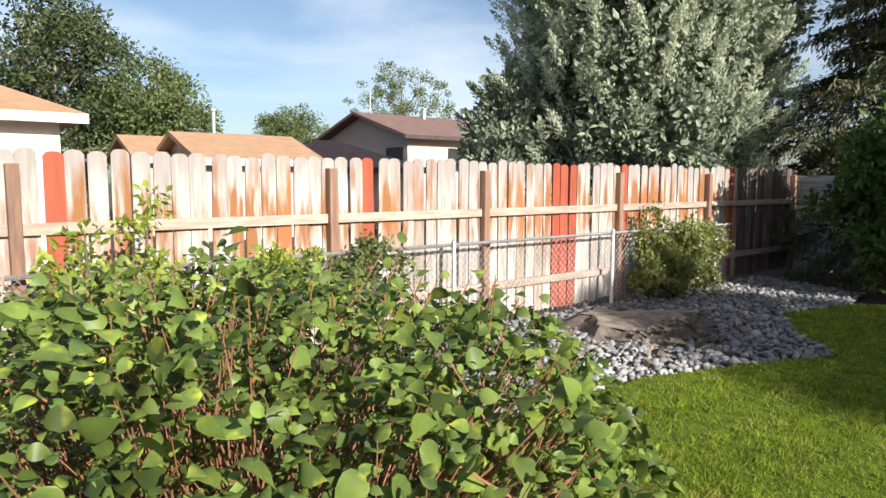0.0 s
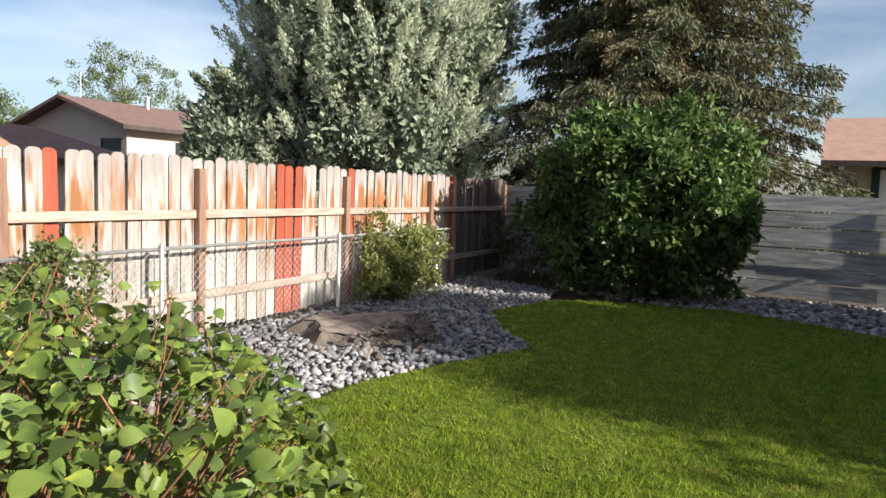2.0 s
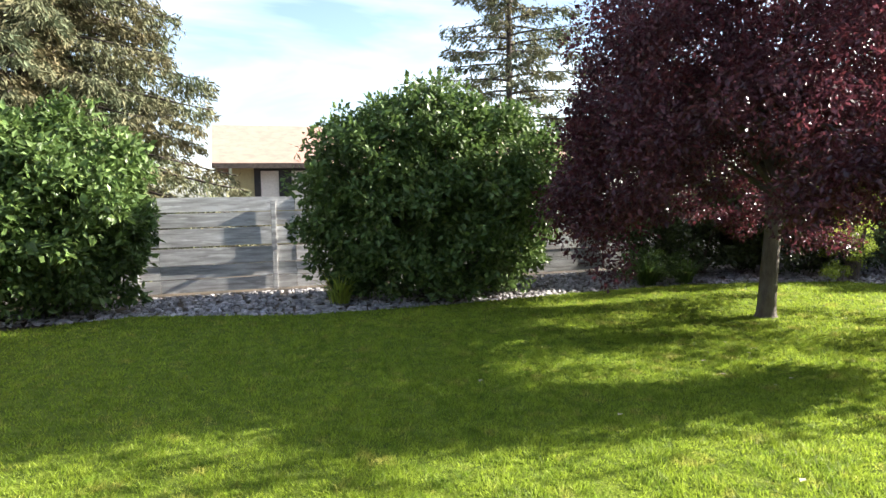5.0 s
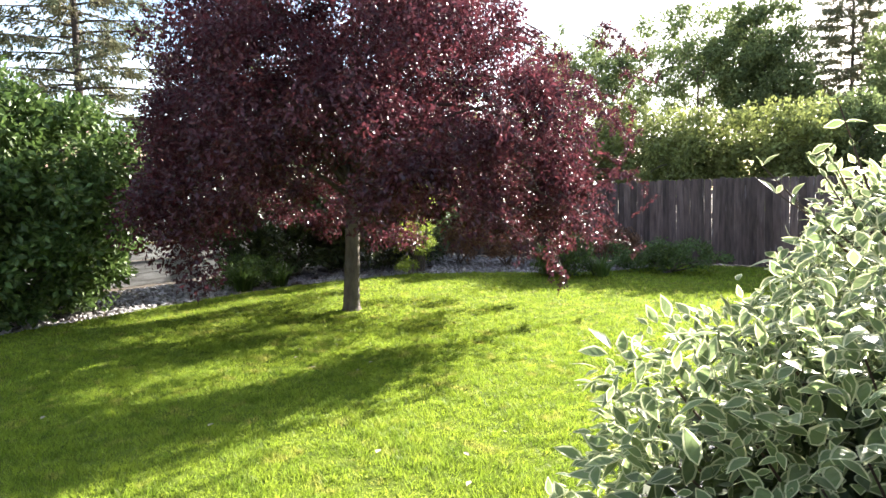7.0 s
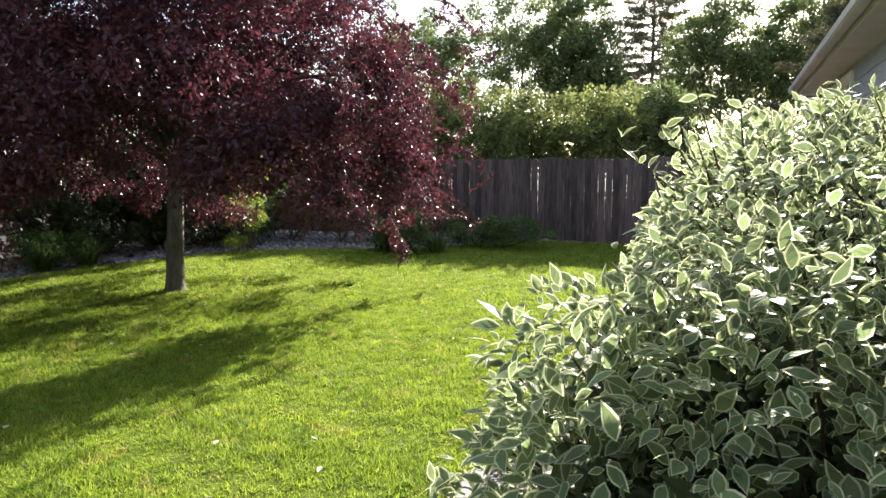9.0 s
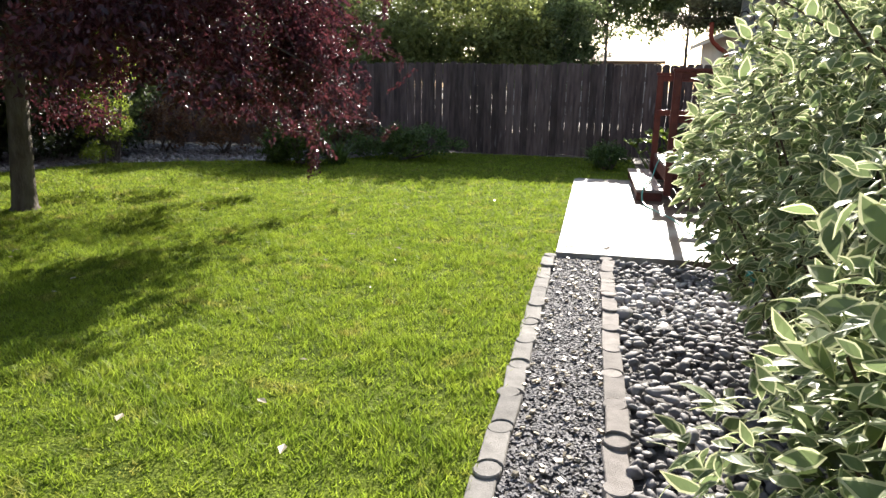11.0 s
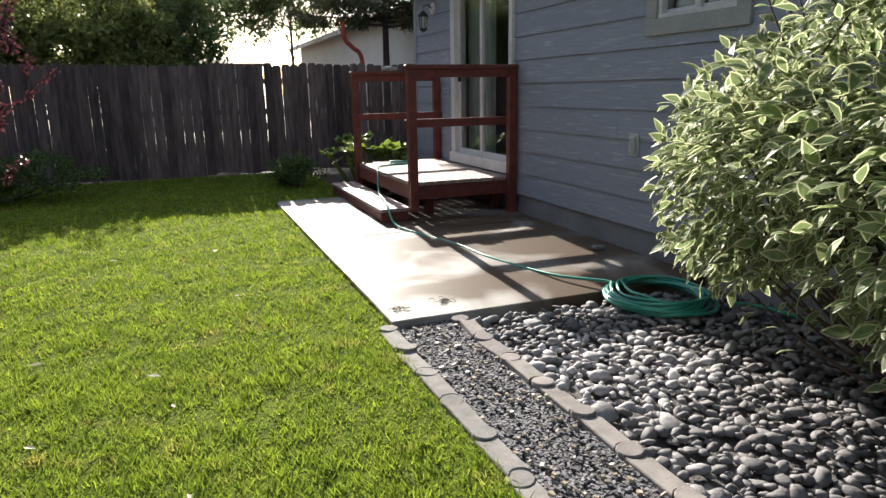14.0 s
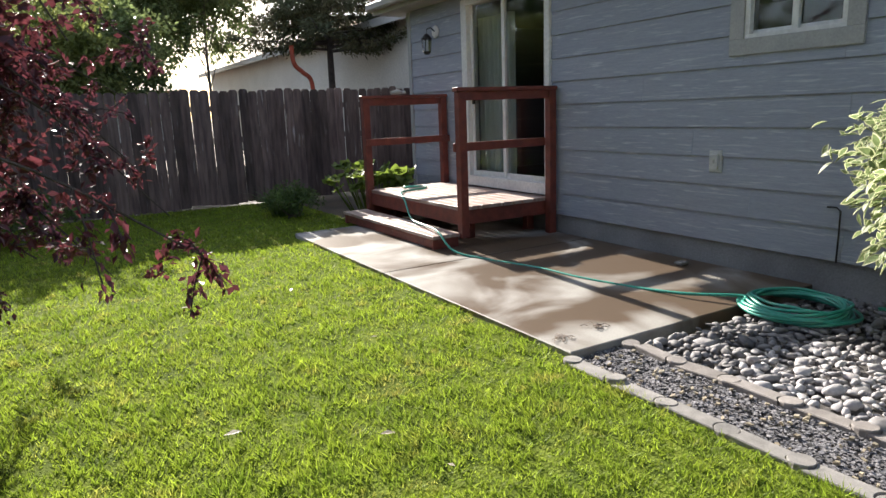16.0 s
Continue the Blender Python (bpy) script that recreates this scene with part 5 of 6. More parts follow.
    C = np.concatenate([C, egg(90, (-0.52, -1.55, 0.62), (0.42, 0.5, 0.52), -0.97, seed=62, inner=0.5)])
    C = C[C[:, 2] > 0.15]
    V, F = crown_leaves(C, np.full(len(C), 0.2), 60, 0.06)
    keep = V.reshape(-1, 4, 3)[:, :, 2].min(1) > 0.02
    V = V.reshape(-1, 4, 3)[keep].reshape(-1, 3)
    part("inner_foliage", mesh("inner_foliage", V, F[:int(keep.sum())], "far_green"), top, "dark inner leaves that stand in for shade within the shrub", kind="stuff")


dogwood()


def broadleaf():
    base = np.array([0.25, -9.5, 0])
    top = thing("broadleaf_shrub", tuple(base), label="wide low shrub with broad lobed green leaves on reddish stems", category="shrub")
    q = np.random.default_rng(31)
    n = 9800
    a = q.uniform(0, 2 * np.pi, n)
    rr = np.sqrt(q.uniform(0, 1, n))
    X, Y = rr * np.cos(a) * 1.65, rr * np.sin(a) * 2.05
    H = 1.10 * np.clip(1 - rr ** 4, 0.0, 1) ** 0.5 * (1 + 0.13 * np.sin(3.3 * X + 1) * np.cos(2.9 * Y) + 0.10 * np.sin(8.5 * X + 3 * Y) * np.cos(7.3 * Y - 2 * X)) * (1.0 + 0.06 * X)
    z = H * np.where(q.random(n) < 0.5, q.uniform(0.80, 1.08, n), q.uniform(0.15, 0.8, n))
    P = np.c_[X, Y, z]
    P = P[P[:, 2] > 0.08]
    n = len(P)
    D = np.c_[q.normal(0, 1, (n, 2)), q.normal(-0.25, 0.3, n)]
    N = q.normal(0, 0.75, (n, 3)) + (0, 0.15, 1.0)
    S = np.where(q.random(n) < 0.28, 0.080, 0.042) * q.uniform(0.6, 1.25, n)
    pcs = []
    for k in range(520):
        e = P[int(q.integers(n))] * (1, 1, 1.04)
        s = e * (0.6, 0.6, 0) + q.normal(0, 0.16, 3) * (1, 1, 0)
        pcs.append(tube([s, (s + e) / 2 + q.normal(0, 0.04, 3), e], [0.006, 0.004, 0.002], 5))
    for k in range(60):
        x, y = q.uniform(-1.35, 1.3), q.uniform(-1.7, 1.8)
        crest = 1.0 * max(0.0, 1 - ((x / 1.65) ** 2 + (y / 2.05) ** 2) ** 2) ** 0.5
        if crest < 0.82:
            continue
        s, e = np.array([x, y, crest * 0.8]), np.array([x + q.normal(0, 0.18), y + q.normal(0, 0.18), crest + q.uniform(0.08, 0.30)])
        pcs.append(tube([s, (s + e) / 2, e], [0.006, 0.004, 0.002], 5))
        k2 = 6
        P = np.concatenate([P, s + (e - s) * q.uniform(0.2, 1.0, (k2, 1)) + q.normal(0, 0.03, (k2, 3))])
        D = np.concatenate([D, q.normal(0, 1, (k2, 3)) + (0, 0, 0.2)])
        N = np.concatenate([N, q.normal(0, 0.5, (k2, 3)) + (0, 0, 1)])
        S = np.concatenate([S, 0.062 * q.uniform(0.5, 1.2, k2)])
    part("stem_work", mesh("stems", *joined(pcs), "twig"), top, "reddish bare stems")
    near = np.argsort(((P + base - (0.6, -7.2, 1.2)) ** 2).sum(1))
    leaf = mesh("leaf", BROAD, BROAD_F, "viburnum", smooth=True)
    for i in near[:290]:
        x = Vector(D[i]).normalized()
        y = Vector(N[i]).cross(x).normalized()
        m = Matrix((x, y, x.cross(y))).transposed().to_4x4()
        part("leaf", leaf, top, at=Matrix.Translation(P[i]) @ m @ Matrix.Scale(S[i], 4))
    r = near[290:]
    V, F = scatter(P[r], D[r], N[r], S[r], BROAD, BROAD_F)
    part("foliage", mesh("foliage", V, F, "viburnum", smooth=True), top, "broad lobed leaves", kind="stuff")


broadleaf()

leafy_shrub("lilac_shrub", (-9.9, -8.9, 0), (-9.9, -9.15, 1.5), (1.4, 1.8, 1.5), "lilac", "rounded lilac shrub against the plank fence", 560, 85, 0.118, 0.27, 3, low=-0.97, lump=0.17)
leafy_shrub("lilac_shrub", (-9.4, -3.0, 0), (-9.5, -2.95, 1.62), (1.4, 2.2, 1.85), "lilac", "tall rounded lilac shrub with its lower leaves in shade", 700, 85, 0.112, 0.29, 8, low=-0.97, lump=0.15)
leafy_shrub("dark_shrub", (-9.6, 5.4, 0), (-9.6, 5.4, 1.25), (1.4, 2.1, 1.45), "far_green", "dark shrub in the shaded corner", 320, 90, 0.10, 0.26, 5)
leafy_shrub("dark_shrub", (-10.1, 3.0, 0), (-10.1, 2.8, 1.05), (1.0, 2.0, 1.25), "far_green", "dark shrub against the plank fence behind the plum tree", 260, 90, 0.10, 0.26, 25)
leafy_shrub("young_shrub", (-8.0, 4.75, 0), (-8.15, 4.8, 1.3), (0.48, 0.5, 1.2), "lime", "slim bright green shrub behind the plum tree", 100, 90, 0.055, 0.17, 6)
leafy_shrub("ground_cover", (-7.8, 4.2, 0), (-7.8, 4.2, 0.18), (0.3, 0.3, 0.2), "lime", "low bright green mound at the lawn's edge", 30, 80, 0.03, 0.1, 7, stems=4)
leafy_shrub("fence_shrub", (-6.95, -11.8, 0), (-6.98, -11.85, 0.42), (1.05, 0.32, 0.58), "yellowish", "yellow-green shrub growing through the chain-link fence", 120, 70, 0.062, 0.17, 12, lump=0.3)
leafy_shrub("fence_sapling", (-6.5, -12.0, 0), (-6.5, -12.0, 1.0), (0.2, 0.1, 0.35), "yellowish", "thin sapling above the chain-link rail", 16, 40, 0.05, 0.1, 13, stems=4)
leafy_shrub("fence_sapling", (-7.8, -11.95, 0), (-7.85, -11.95, 0.75), (0.4, 0.12, 0.35), "yellowish", "thin sapling by the end post of the chain-link fence", 22, 45, 0.05, 0.1, 14, stems=5)
leafy_shrub("climbing_shrub", (-1.0, -11.8, 0), (-1.0, -11.8, 0.68), (0.33, 0.25, 0.42), "lime", "bright yellow-green shrub by the board fence", 36, 70, 0.06, 0.14, 15, stems=6)
leafy_shrub("climbing_shrub", (-1.85, -11.85, 0), (-1.85, -11.85, 0.78), (0.36, 0.2, 0.32), "green", "dull green shrub on the chain-link rail", 30, 60, 0.055, 0.13, 16, stems=6)
leafy_shrub("tall_weed", (0.2, -11.6, 0), (0.2, -11.6, 0.85), (0.3, 0.2, 0.65), "lime", "tall yellow-green weed in front of the board fence", 22, 35, 0.07, 0.14, 17, stems=6)
leafy_shrub("tall_weed", (0.65, -11.5, 0), (0.65, -11.5, 0.85), (0.25, 0.2, 0.5), "lime", "tall yellow-green weed in front of the board fence", 20, 35, 0.07, 0.14, 18, stems=6)
leafy_shrub("border_plant", (-4.7, 5.3, 0), (-4.7, 5.3, 0.35), (0.7, 0.4, 0.42), "lilac", "green border plant at the foot of the dark fence", 90, 90, 0.05, 0.15, 19, stems=6)
leafy_shrub("border_plant", (-3.2, 6.6, 0), (-3.2, 6.6, 0.28), (1.2, 0.5, 0.35), "lilac", "low border plants at the foot of the dark fence", 120, 90, 0.045, 0.15, 20, stems=6)
leafy_shrub("border_plant", (0.5, 6.3, 0), (0.5, 6.3, 0.2), (0.35, 0.4, 0.26), "lilac", "low dark plant beyond the patio", 40, 90, 0.04, 0.13, 22, stems=6)
for x, y, z, seed in ((-6.9, 6.6, 0.42, 61), (-5.9, 7.0, 0.50, 62), (-8.2, 6.5, 0.48, 63), (-4.6, 7.3, 0.40, 64)):
    leafy_shrub("dry_perennial", (x, y, 0), (x, y, z), (0.65, 0.4, z), "dry_stalk", "reddish brown dry perennial before the dark fence", 60, 70, 0.05, 0.15, seed, stems=5)
leafy_shrub("border_plant", (-9.2, 1.2, 0), (-9.2, 1.2, 0.3), (0.5, 0.7, 0.32), "lilac", "low dark plants before the plank fence", 60, 80, 0.045, 0.15, 23, stems=6)
for x, y, n_, L, m_, lb in ((-9.3, -4.65, 160, 0.5, "lime", "tuft of yellow-green ornamental grass"), (-8.95, 0.9, 160, 0.55, "blade", "clump of long arching leaves at the lawn's edge"), (-8.9, 1.7, 140, 0.5, "blade", "clump of long arching leaves at the lawn's edge"),
                            (-5.2, 5.4, 160, 0.6, "blade", "clump of long arching leaves by the dark fence"), (-4.1, 5.5, 130, 0.5, "blade", "clump of long arching leaves by the dark fence"), (0.45, 6.6, 200, 0.45, "blade", "dark grassy clump beyond the patio")):
    blades("grass_clump", (x, y, 0), n_, L, 0.5, m_, lb)


def squash():
    top = thing("squash_plant", (1.5, 5.75, 0), label="squash plant with big sunlit leaves beside the deck", category="plant")
    q = np.random.default_rng(41)
    n = 16
    a = np.linspace(0, 2 * np.pi, n, endpoint=False)
    ring_ = np.c_[np.cos(a) * (0.5 + 0.05 * np.cos(5 * a)) + 0.3, np.sin(a) * (0.5 + 0.05 * np.cos(5 * a)), 0.10 * np.cos(5 * a)]
    mid = ring_ * (0.55, 0.55, -0.5) + (0.12, 0, -0.05)
    V = np.concatenate([ring_, mid, [(0.25, 0, -0.1)]])
    F = np.array([(j, n + j, n + (j + 1) % n, (j + 1) % n) for j in range(n)])
    fill = np.array([(n + j, n + j + 1, n + (n - 2 - j), n + (n - 1 - j)) for j in range(n // 2 - 1)])
    leaf = mesh("leaf", V, np.concatenate([F, fill]), "squash", smooth=True)
    for k in range(34):
        p = np.array([q.uniform(-0.65, 0.65), q.uniform(-0.5, 0.45), q.uniform(0.35, 0.72)])
        s = q.uniform(0.16, 0.3)
        part("leaf", leaf, top, at=pose(*p, q.normal(0, 22), q.normal(0, 22), q.uniform(0, 360)) @ Matrix.Scale(s, 4))
        v, f = tube([(p[0] * 0.5, p[1] * 0.5, 0.0), tuple(p * (0.8, 0.8, 0.6)), tuple(p)], [0.01, 0.008, 0.006], 5)
        part("stalk", mesh("stalk", v, f, "squash"), top)


squash()


def stump():
    top = thing("tree_stump", (-4.72, -11.0, 0), label="old broad tree stump, grey and rotting, among river stones", category="tree stump")
    q = np.random.default_rng(51)
    n = 40
    a = np.linspace(0, 2 * np.pi, n, endpoint=False)
    w = 1 + 0.13 * np.sin(3 * a) + 0.10 * np.sin(7 * a + 1) + 0.07 * np.sin(13 * a) + q.normal(0, 0.02, n)
    rows = []
    for r, z in ((0.90, -0.02), (0.80, 0.03), (0.71, 0.07), (0.66, 0.105), (0.62, 0.13)):
        rows.append(np.c_[np.cos(a) * r * (w if r > 0.6 else w * 0.99), np.sin(a) * r * w * 0.85, z + 0.03 * np.sin(2 * a + r * 5) + (0.02 * np.sin(11 * a) if z > 0.1 and z < 0.2 else 0)])
    V = np.concatenate(rows)
    F = [(i * n + j, i * n + (j + 1) % n, (i + 1) * n + (j + 1) % n, (i + 1) * n + j) for i in range(4) for j in range(n)]
    part("bark", mesh("bark", V, F, "bark", smooth=False), top)
    rows = [np.c_[np.cos(a) * r * w, np.sin(a) * r * w * 0.85, 0.13 + 0.03 * np.sin(2 * a + 2.9) * (r / 0.62) - (0.09 * np.exp(-((np.cos(a) * r - 0.05) ** 2 + (np.sin(a) * r - 0.25) ** 2) / 0.02))] for r in (0.62, 0.45, 0.28, 0.1, 0.01)]
    V = np.concatenate(rows)
    part("cut_top", mesh("cut_top", V, F, "stump_top", smooth=True), top, "grey cracked cut face")
    for k in range(46):
        x, y = q.normal(0.1, 0.42), q.uniform(0.5, 1.02)
        L = q.uniform(0.02, 0.06)
        V, Fb = box((-L, -L * 0.5, -0.01), (L, L * 0.5, 0.018))
        V += q.normal(0, 0.012, V.shape)
        part("rotten_chunk", mesh("rotten_chunk", V, Fb, "bark" if k % 5 else "stump_top"), top, at=pose(x, y, 0.04 + 0.38 * max(0.0, 0.9 - y), q.normal(0, 25), q.normal(0, 25), q.uniform(0, 360)))


stump()

# ---- trees and houses beyond the fences ----
juniper("juniper_tree", (-11.3, -15.6, 0), 11.0, 3.2, "tall grey-green juniper behind the sunny board fence", 1500, 200, size=0.075)
juniper("small_juniper", (-8.6, -17.2, 0), 3.9, 0.8, "small dark juniper behind the sunny board fence", 130, 120, seed=4, mat="juniper_dark")
spruce("spruce_tree", (-14.6, -10.2, 0), 13.0, 4.35, "large spruce with drooping brownish boughs behind the plank fence", 270, 190, low=1.0, hang=0.9, twig_len=0.75, size=0.14)
spruce("thin_spruce", (-16.5, 1.6, 0), 11.5, 3.1, "thin see-through spruce behind the plank fence", 110, 46, low=1.5, seed=6, hang=0.6, trunk_r=0.13, size=0.17)
spruce("small_conifer", (4.4, 14.3, 0), 7.5, 2.4, "dark conifer with a bare lower trunk behind the dark fence", 120, 90, low=3.0, seed=8, hang=0.3, trunk_r=0.11, size=0.13)
spruce("grey_spruce", (-3.3, 33.7, 0), 13.4, 4.6, "hazy grey spruce beyond the dark fence", 110, 70, low=2.0, seed=14, hang=0.3, size=0.22, twig_len=0.6)
for x, y, h, r_, m_, sd, lb in ((-14.5, 25, 6.0, (3.4, 2.6, 4.0), "green", 31, "green tree behind the dark fence"), (-8.6, 26, 6.8, (3.5, 2.5, 3.5), "green", 32, "tall loose green tree behind the dark fence"),
                                (-4.6, 11.4, 2.3, (1.6, 1.1, 1.4), "yellowish", 33, "bright yellow-green tree close behind the dark fence"), (-2.3, 12.0, 2.3, (1.4, 1.1, 1.4), "yellowish", 34, "yellow-green tree close behind the dark fence"),
                                (-5.6, 25.5, 6.4, (1.9, 1.5, 3.5), "green", 40, "slim tall green tree behind the dark fence"), (-1.2, 13.5, 2.4, (1.4, 1.3, 1.5), "green", 35, "loose green tree behind the dark fence"),
                                (0.5, 26, 5.8, (2.3, 1.8, 3.2), "green", 36, "leafy green tree behind the dark fence"), (4.0, 27, 6.1, (2.1, 1.8, 3.3), "green", 37, "loose leafy tree behind the white house"),
                                (-6.8, 12.4, 2.5, (1.5, 1.1, 1.5), "yellowish", 47, "yellow-green shrubby tree close behind the dark fence"),
                                (-8.6, 11.5, 1.9, (1.8, 1.2, 1.3), "green", 46, "dark green shrubby tree close behind the dark fence"), (-13.5, 13, 3.3, (2.6, 2.4, 2.8), "green", 38, "dark tree beyond the far corner of the yard"), (-15.5, 6.0, 3.2, (1.8, 2.4, 2.4), "green", 39, "dark tree behind the plank fence")):
    broad_tree("deciduous_tree", (x, y, 0), h * 0.5, (x, y, h), r_, m_, lb, 230 if y > 20 else 170, 100, 0.165 if y > 20 else 0.11, 0.5 if y > 20 else 0.36, sd, 0.08, limbs=26)
for x, y, h, r_, m_, sd, lb in ((-2.0, -34, 5.2, (2.9, 2.5, 3.6), "far_green", 41, "tall green tree beyond the neighbouring roofs"), (-5.9, -34, 3.6, (2.3, 2.2, 2.6), "green", 42, "thin feathery tree beyond the neighbouring roofs"),
                                (-4.2, -38, 5.0, (2.6, 2.5, 3.2), "far_green", 45, "tall green tree beyond the neighbouring roofs"),
                                (-33.0, -56, 7.2, (5.5, 4.5, 4.2), "green", 43, "distant green tree behind the two-storey house"), (-20.5, -52, 4.5, (2.6, 2.5, 2.6), "green", 44, "distant round green tree")):
    broad_tree("distant_tree", (x, y, 0), h * 0.5, (x, y, h), r_, m_, lb, 170, 90, 0.17, 0.6, sd, 0.2, limbs=12)


def far_house(name, x0, x1, y0, y1, eave, ridge, along, wall, roof, label, hip=0.0, windows=(), over=0.45):
    """A house with a ridge along x or y. windows: (face, a, b, z0, z1)."""
    top = thing(name, ((x0 + x1) / 2, (y0 + y1) / 2, 0), label=label, category="house")
    o = np.array([(x0 + x1) / 2, (y0 + y1) / 2, 0])
    bx0, bx1, by0, by1 = x0 - o[0], x1 - o[0], y0 - o[1], y1 - o[1]
    if along == "x":
        my = (by0 + by1) / 2
        V = [(bx0, by0, -0.1), (bx1, by0, -0.1), (bx1, by1, -0.1), (bx0, by1, -0.1), (bx0, by0, eave), (bx1, by0, eave), (bx1, by1, eave), (bx0, by1, eave), (bx0, my, ridge if not hip else eave), (bx1, my, ridge if not hip else eave)]
        F = [(0, 1, 5, 4), (2, 3, 7, 6), (1, 2, 6, 5), (3, 0, 4, 7), (5, 6, 9, 9), (7, 4, 8, 8)]
    else:
        mx = (bx0 + bx1) / 2
        V = [(bx0, by0, -0.1), (bx1, by0, -0.1), (bx1, by1, -0.1), (bx0, by1, -0.1), (bx0, by0, eave), (bx1, by0, eave), (bx1, by1, eave), (bx0, by1, eave), (mx, by0, ridge if not hip else eave), (mx, by1, ridge if not hip else eave)]
        F = [(0, 1, 5, 4), (2, 3, 7, 6), (1, 2, 6, 5), (3, 0, 4, 7), (4, 5, 8, 8), (6, 7, 9, 9)]
    bm = bmesh.new()
    vs = [bm.verts.new(v) for v in V]
    for f in F:
        bm.faces.new([vs[i] for i in dict.fromkeys(f)])
    me = bpy.data.meshes.new("wall")
    bm.to_mesh(me)
    bm.free()
    me.materials.append(M[wall])
    part("wall", me, top)
    e = over
    drop = (ridge - eave) / (((by1 - by0) if along == "x" else (bx1 - bx0)) / 2) * e
    z = eave - drop + 0.02
    if along == "x":
        my = (by0 + by1) / 2
        C = [(bx0 - e, by0 - e, z), (bx1 + e, by0 - e, z), (bx1 + e, by1 + e, z), (bx0 - e, by1 + e, z)]
        T = [(bx0 - e + hip, my, ridge + 0.02), (bx1 + e - hip, my, ridge + 0.02)]
        Fr = [(0, 1, 5, 4), (2, 3, 4, 5), (1, 2, 5, 5), (3, 0, 4, 4)]
    else:
        mx = (bx0 + bx1) / 2
        C = [(bx0 - e, by0 - e, z), (bx1 + e, by0 - e, z), (bx1 + e, by1 + e, z), (bx0 - e, by1 + e, z)]
        T = [(mx, by0 - e + hip, ridge + 0.02), (mx, by1 + e - hip, ridge + 0.02)]
        Fr = [(1, 2, 5, 4), (3, 0, 4, 5), (0, 1, 4, 4), (2, 3, 5, 5)]
    slopes = Fr if hip else Fr[:2]
    bm = bmesh.new()
    for f in slopes:
        idx = list(dict.fromkeys(f))
        lo = [bm.verts.new((C + T)[i]) for i in idx]
        hi = [bm.verts.new(Vector((C + T)[i]) + Vector((0, 0, 0.14))) for i in idx]
        bm.faces.new(lo[::-1])
        bm.faces.new(hi)
        for k in range(len(idx)):
            bm.faces.new([lo[k], lo[(k + 1) % len(idx)], hi[(k + 1) % len(idx)], hi[k]])
    me = bpy.data.meshes.new("roof")
    bm.to_mesh(me)
    bm.free()
    me.materials.append(M[roof])
    part("roof", me, top)
    fz = z + 0.0
    for a, b in (((bx0 - e, by1 + e, fz - 0.06), (bx1 + e, by1 + e + 0.04, fz + 0.13)),) if along == "x" else (((bx1 + e, by0 - e, fz - 0.06), (bx1 + e + 0.04, by1 + e, fz + 0.13)), ((bx0 - e - 0.04, by0 - e, fz - 0.06), (bx0 - e, by1 + e, fz + 0.13))):
        block("fascia", a, b, "white" if roof not in ("brown_roof", "red_roof") else "bark_dark", top, bevel=0)
    for face, a, b, c, d_, kindm in windows:
        w = thing("window")
        w.parent = top
        if face == "+y":
            q = lambda p, t0, t1, r, s: ((p - o[0], by1 + t0, r), (s - o[0], by1 + t1, d_))
            fr = [((a - o[0], by1, c), (b - o[0], by1 + 0.05, c + 0.09)), ((a - o[0], by1, d_ - 0.09), (b - o[0], by1 + 0.05, d_)), ((a - o[0], by1, c + 0.09), (a - o[0] + 0.09, by1 + 0.05, d_ - 0.09)), ((b - o[0] - 0.09, by1, c + 0.09), (b - o[0], by1 + 0.05, d_ - 0.09))]
            pn = ((a - o[0] + 0.09, by1 + 0.002, c + 0.09), (b - o[0] - 0.09, by1 + 0.02, d_ - 0.09))
        else:
            s = bx1
            w_ = 0.24 if kindm == "white" else 0.09
            fr = [((s, a - o[1], c), (s + 0.05, b - o[1], c + w_)), ((s, a - o[1], d_ - w_), (s + 0.05, b - o[1], d_)), ((s, a - o[1], c + w_), (s + 0.05, a - o[1] + w_, d_ - w_)), ((s, b - o[1] - w_, c + w_), (s + 0.05, b - o[1], d_ - w_))]
            pn = ((s + 0.002, a - o[1] + w_, c + w_), (s + 0.02, b - o[1] - w_, d_ - w_))
        for u, v_ in fr:
            block("frame", u, v_, "dark", w, bevel=0)
        block("pane", *pn, kindm, w, bevel=0)
    return top


def roof_pipe(name, at, h, r, label):
    t = thing(name, at, label=label, category="roof vent")
    v, f = tube([(0, 0, -0.2), (0, 0, h)], r, 8)
    part("pipe", mesh("pipe", v, f, "steel", smooth=True), t)
    lathe("cap", [(r * 1.6, 0), (r * 1.7, h * 0.12), (0, h * 0.16)], "steel", t, (0, 0, h))


far_house("white_house", -0.9, 10, -30, -22, 2.95, 4.45, "x", "white", "tan_roof", "white neighbouring house with a tan shingle hip roof", hip=3.4)
far_house("low_garage", -8.0, -4.8, -29, -25.0, 2.2, 2.9, "x", "eave", "tan_roof", "low neighbouring building with a tan shingle gable roof", over=0.35)
far_house("garden_shed", -5.0, -3.9, -31, -28.0, 2.3, 2.9, "x", "eave", "tan_roof", "small shed with a tan gable roof", over=0.3)
far_house("brown_roofed_garage", -13.2, -8.9, -32, -27, 2.1, 3.0, "x", "pink", "brown_roof", "low neighbouring building with a brown shingle roof", hip=2.2)
far_house("two_storey_house", -28.5, -16.5, -39.7, -31.9, 3.75, 4.9, "x", "pink", "brown_roof", "two-storey stucco house with a brown gable roof and dark windows",
          windows=(("+x", -33.6, -32.2, 1.9, 3.2, "dark"), ("+y", -20.6, -18.9, 2.1, 3.2, "dark"), ("+x", -36.6, -35.9, 2.3, 3.0, "vinyl")), over=0.6)
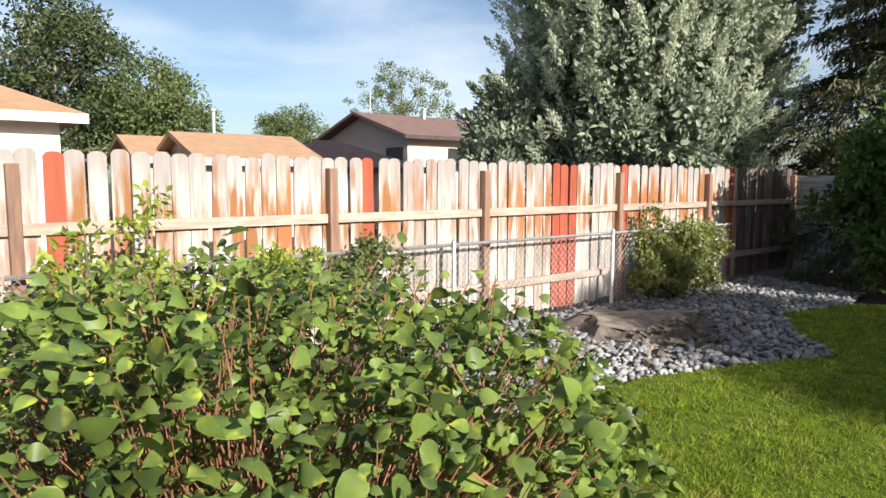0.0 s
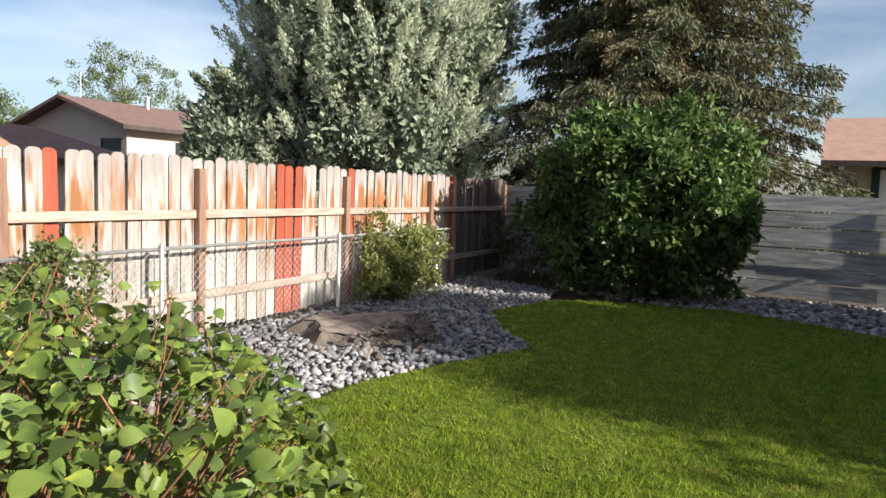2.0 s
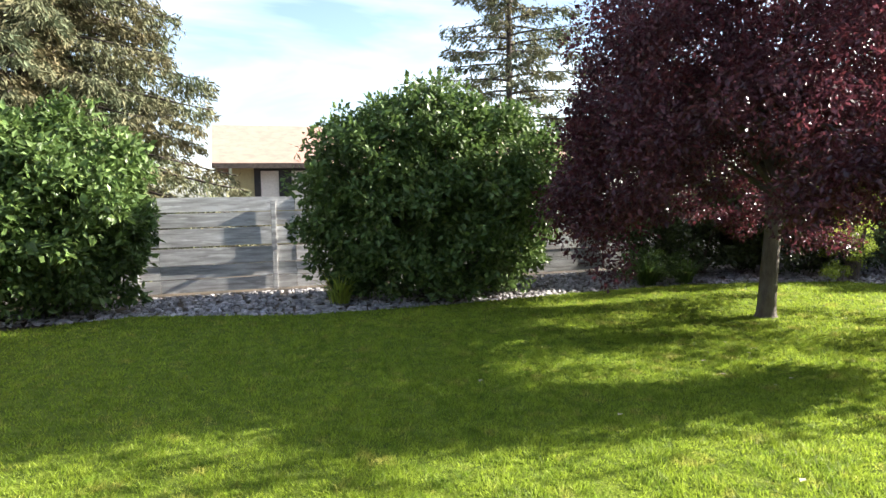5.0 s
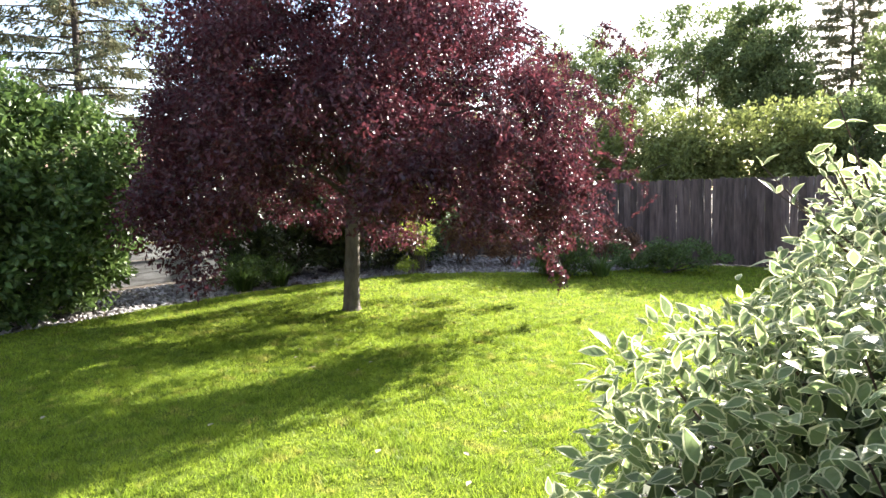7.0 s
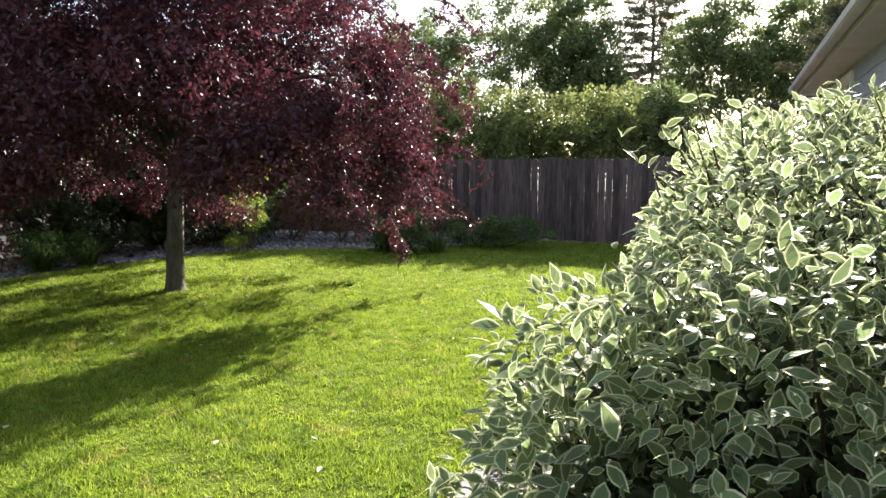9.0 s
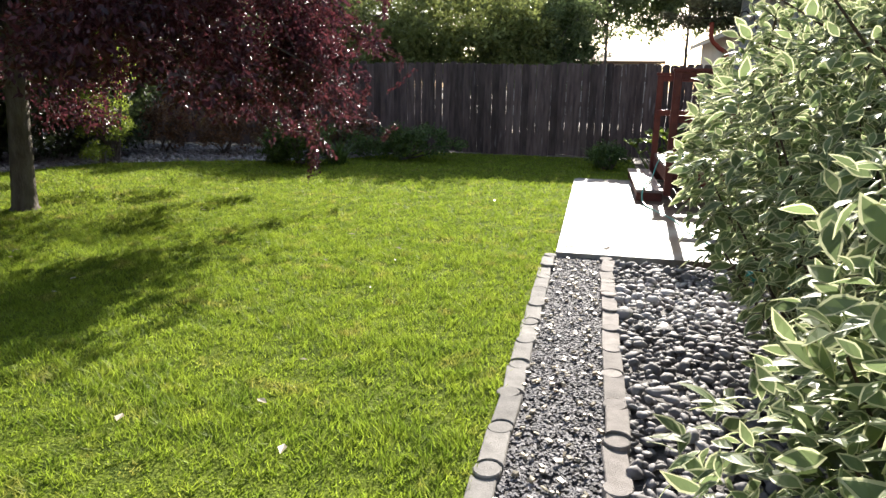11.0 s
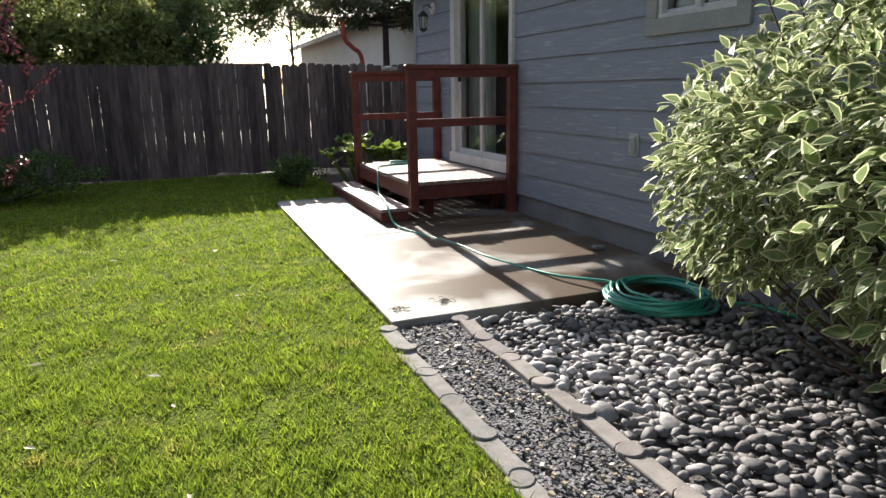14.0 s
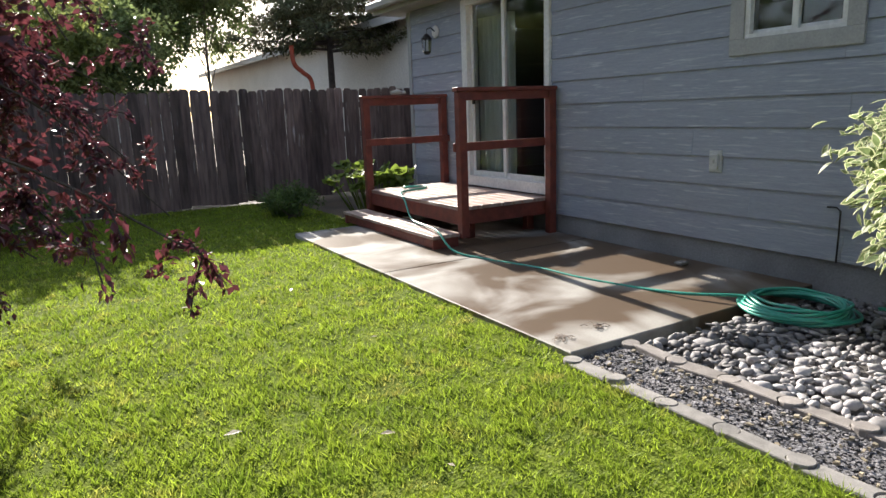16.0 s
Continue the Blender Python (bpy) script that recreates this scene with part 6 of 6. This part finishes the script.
far_house("tan_house", -36, -25, -6.0, 9, 3.1, 4.9, "y", "cream", "red_roof", "pale yellow house with a reddish shingle roof behind the plank fence",
          windows=(("+x", -5.2, -4.05, 1.5, 3.0, "white"), ("+x", -4.05, -2.9, 1.5, 3.0, "white")), over=0.7)
far_house("long_white_house", 5.6, 14, 10.0, 34, 3.7, 5.2, "y", "white", "tan_roof", "long white neighbouring house behind the dark fence", over=0.5)
far_house("white_garage", -4, 3, 30, 36, 2.6, 3.1, "x", "white", "tan_roof", "low white building beyond the trees", over=0.4)
roof_pipe("roof_vent", (0.45, -25.2, 4.25), 0.6, 0.09, "grey metal vent pipe on the tan roof")
roof_pipe("roof_vent", (-5.9, -27.3, 3.0), 0.75, 0.06, "thin white vent pipe on the tan roof")
roof_pipe("roof_vent", (-20.0, -35.3, 4.9), 0.5, 0.1, "pale vent pipe on the brown roof")
roof_pipe("roof_vent", (-22.5, -35.0, 4.9), 0.6, 0.12, "pale vent pipe on the brown roof")
roof_pipe("roof_vent", (-17.4, -36.5, 4.9), 1.2, 0.03, "thin white mast on the brown roof")

# ---- stones, chips and edging ----
paver_row(-0.045, "paver_grey", "row of worn grey round and long pavers along the lawn", "lawn_edging")
paver_row(0.415, "paver", "row of pinkish-grey round and long pavers beside river stones", "bed_edging")
chips("gravel", STRIP, 12000, 0.0145, "gravel", "fine grey crushed gravel", -0.008)
chips("debris", STRIP, 320, 0.02, "dry", "dry leaf crumbs on the gravel", 0.004)
stones("river_stones", PATIO_BED, -0.03, "pebble", 4000, 0.027, "patio_stones", "heap of smooth grey river stones beside the pavers", 300, (0.9, -1.0), heap=0.035, squash=0.43)
stones("river_stones", ROCKS, -0.03, "stone", 6600, 0.034, "rock_bed_stones", "bed of rounded grey river stones around the stump", 300, (-3.5, -9.6), avoid=(-4.72, -11.0, 0.62), heap=0.04, squash=0.6)
WEST = [(-9.28, -7.67), (-8.4, -5.36), (-8.37, -3.2), (-8.6, -1.0), (-8.7, 1.53), (-8.3, 3.0), (-7.85, 4.19), (-6.67, 5.03), (-5.4, 5.6), (-4.4, 6.2), (-3.0, 7.7), (-3.0, 8.2), (-11.4, 8.2), (-11.4, -9.5), (-9.4, -10.0)]
chips("slate_chips", WEST, 7000, 0.065, "pebble", "grey slate chips in the border along the plank fence", -0.05)
q = np.random.default_rng(77)
for x, y in [(-1.8, 0.1), (-1.73, -0.8), (0.15, -2.4)] + [(float(q.uniform(-4.5, -0.3)), float(q.uniform(-4.5, 2.5))) for _ in range(26)]:
    t_ = thing("fallen_leaf", (x, y, 0.045), rz=float(q.uniform(0, 360)), label="pale dry leaf fallen on the lawn", category="leaf", group="leaves on the lawn")
    s = 0.055 if x == -1.8 else float(q.uniform(0.02, 0.05))
    part("blade", mesh("blade", DIAMOND * s * 1.5, DIAMOND_F, "dry"), t_)

for x, y, s in ((0.10, 0.20, 3), (0.42, 0.22, 4)):
    q = np.random.default_rng(s)
    t_ = thing("dry_clippings", (x, y, 0.036), label="small tuft of dry brown clippings on the patio slab", category="plant debris")
    pcs = []
    for k in range(26):
        a_ = q.uniform(0, 6.28)
        L = q.uniform(0.02, 0.055)
        o = q.normal(0, 0.025, 2)
        pcs.append(tube([(o[0], o[1], 0.004), (o[0] + 0.5 * L * math.cos(a_), o[1] + 0.5 * L * math.sin(a_), 0.014), (o[0] + L * math.cos(a_), o[1] + L * math.sin(a_), 0.005)], 0.0018, 4))
    part("straw", mesh("straw", *joined(pcs), "rail_wood"), t_, kind="stuff")

pipe = thing("red_downspout", (0, 0, 0), label="curved red drain pipe standing behind the dark fence", category="pipe")
v, f = tube(smooth_path([(2.92, 13.0, 3.0), (2.96, 13.0, 2.6), (3.15, 13.0, 2.4), (3.35, 13.0, 2.2), (3.38, 13.0, 1.6), (3.38, 13.0, 0.0)]), 0.055, 8)
part("pipe", mesh("pipe", v, f, "pipe_red", smooth=True), pipe)
tap = thing("concrete_cap", (2.12, 1.0, 0.036), label="small pale concrete cap on the patio slab", category="utility cap")
block("cap", (-0.05, -0.04, 0), (0.05, 0.04, 0.03), "paver_grey", tap, bevel=0.008)
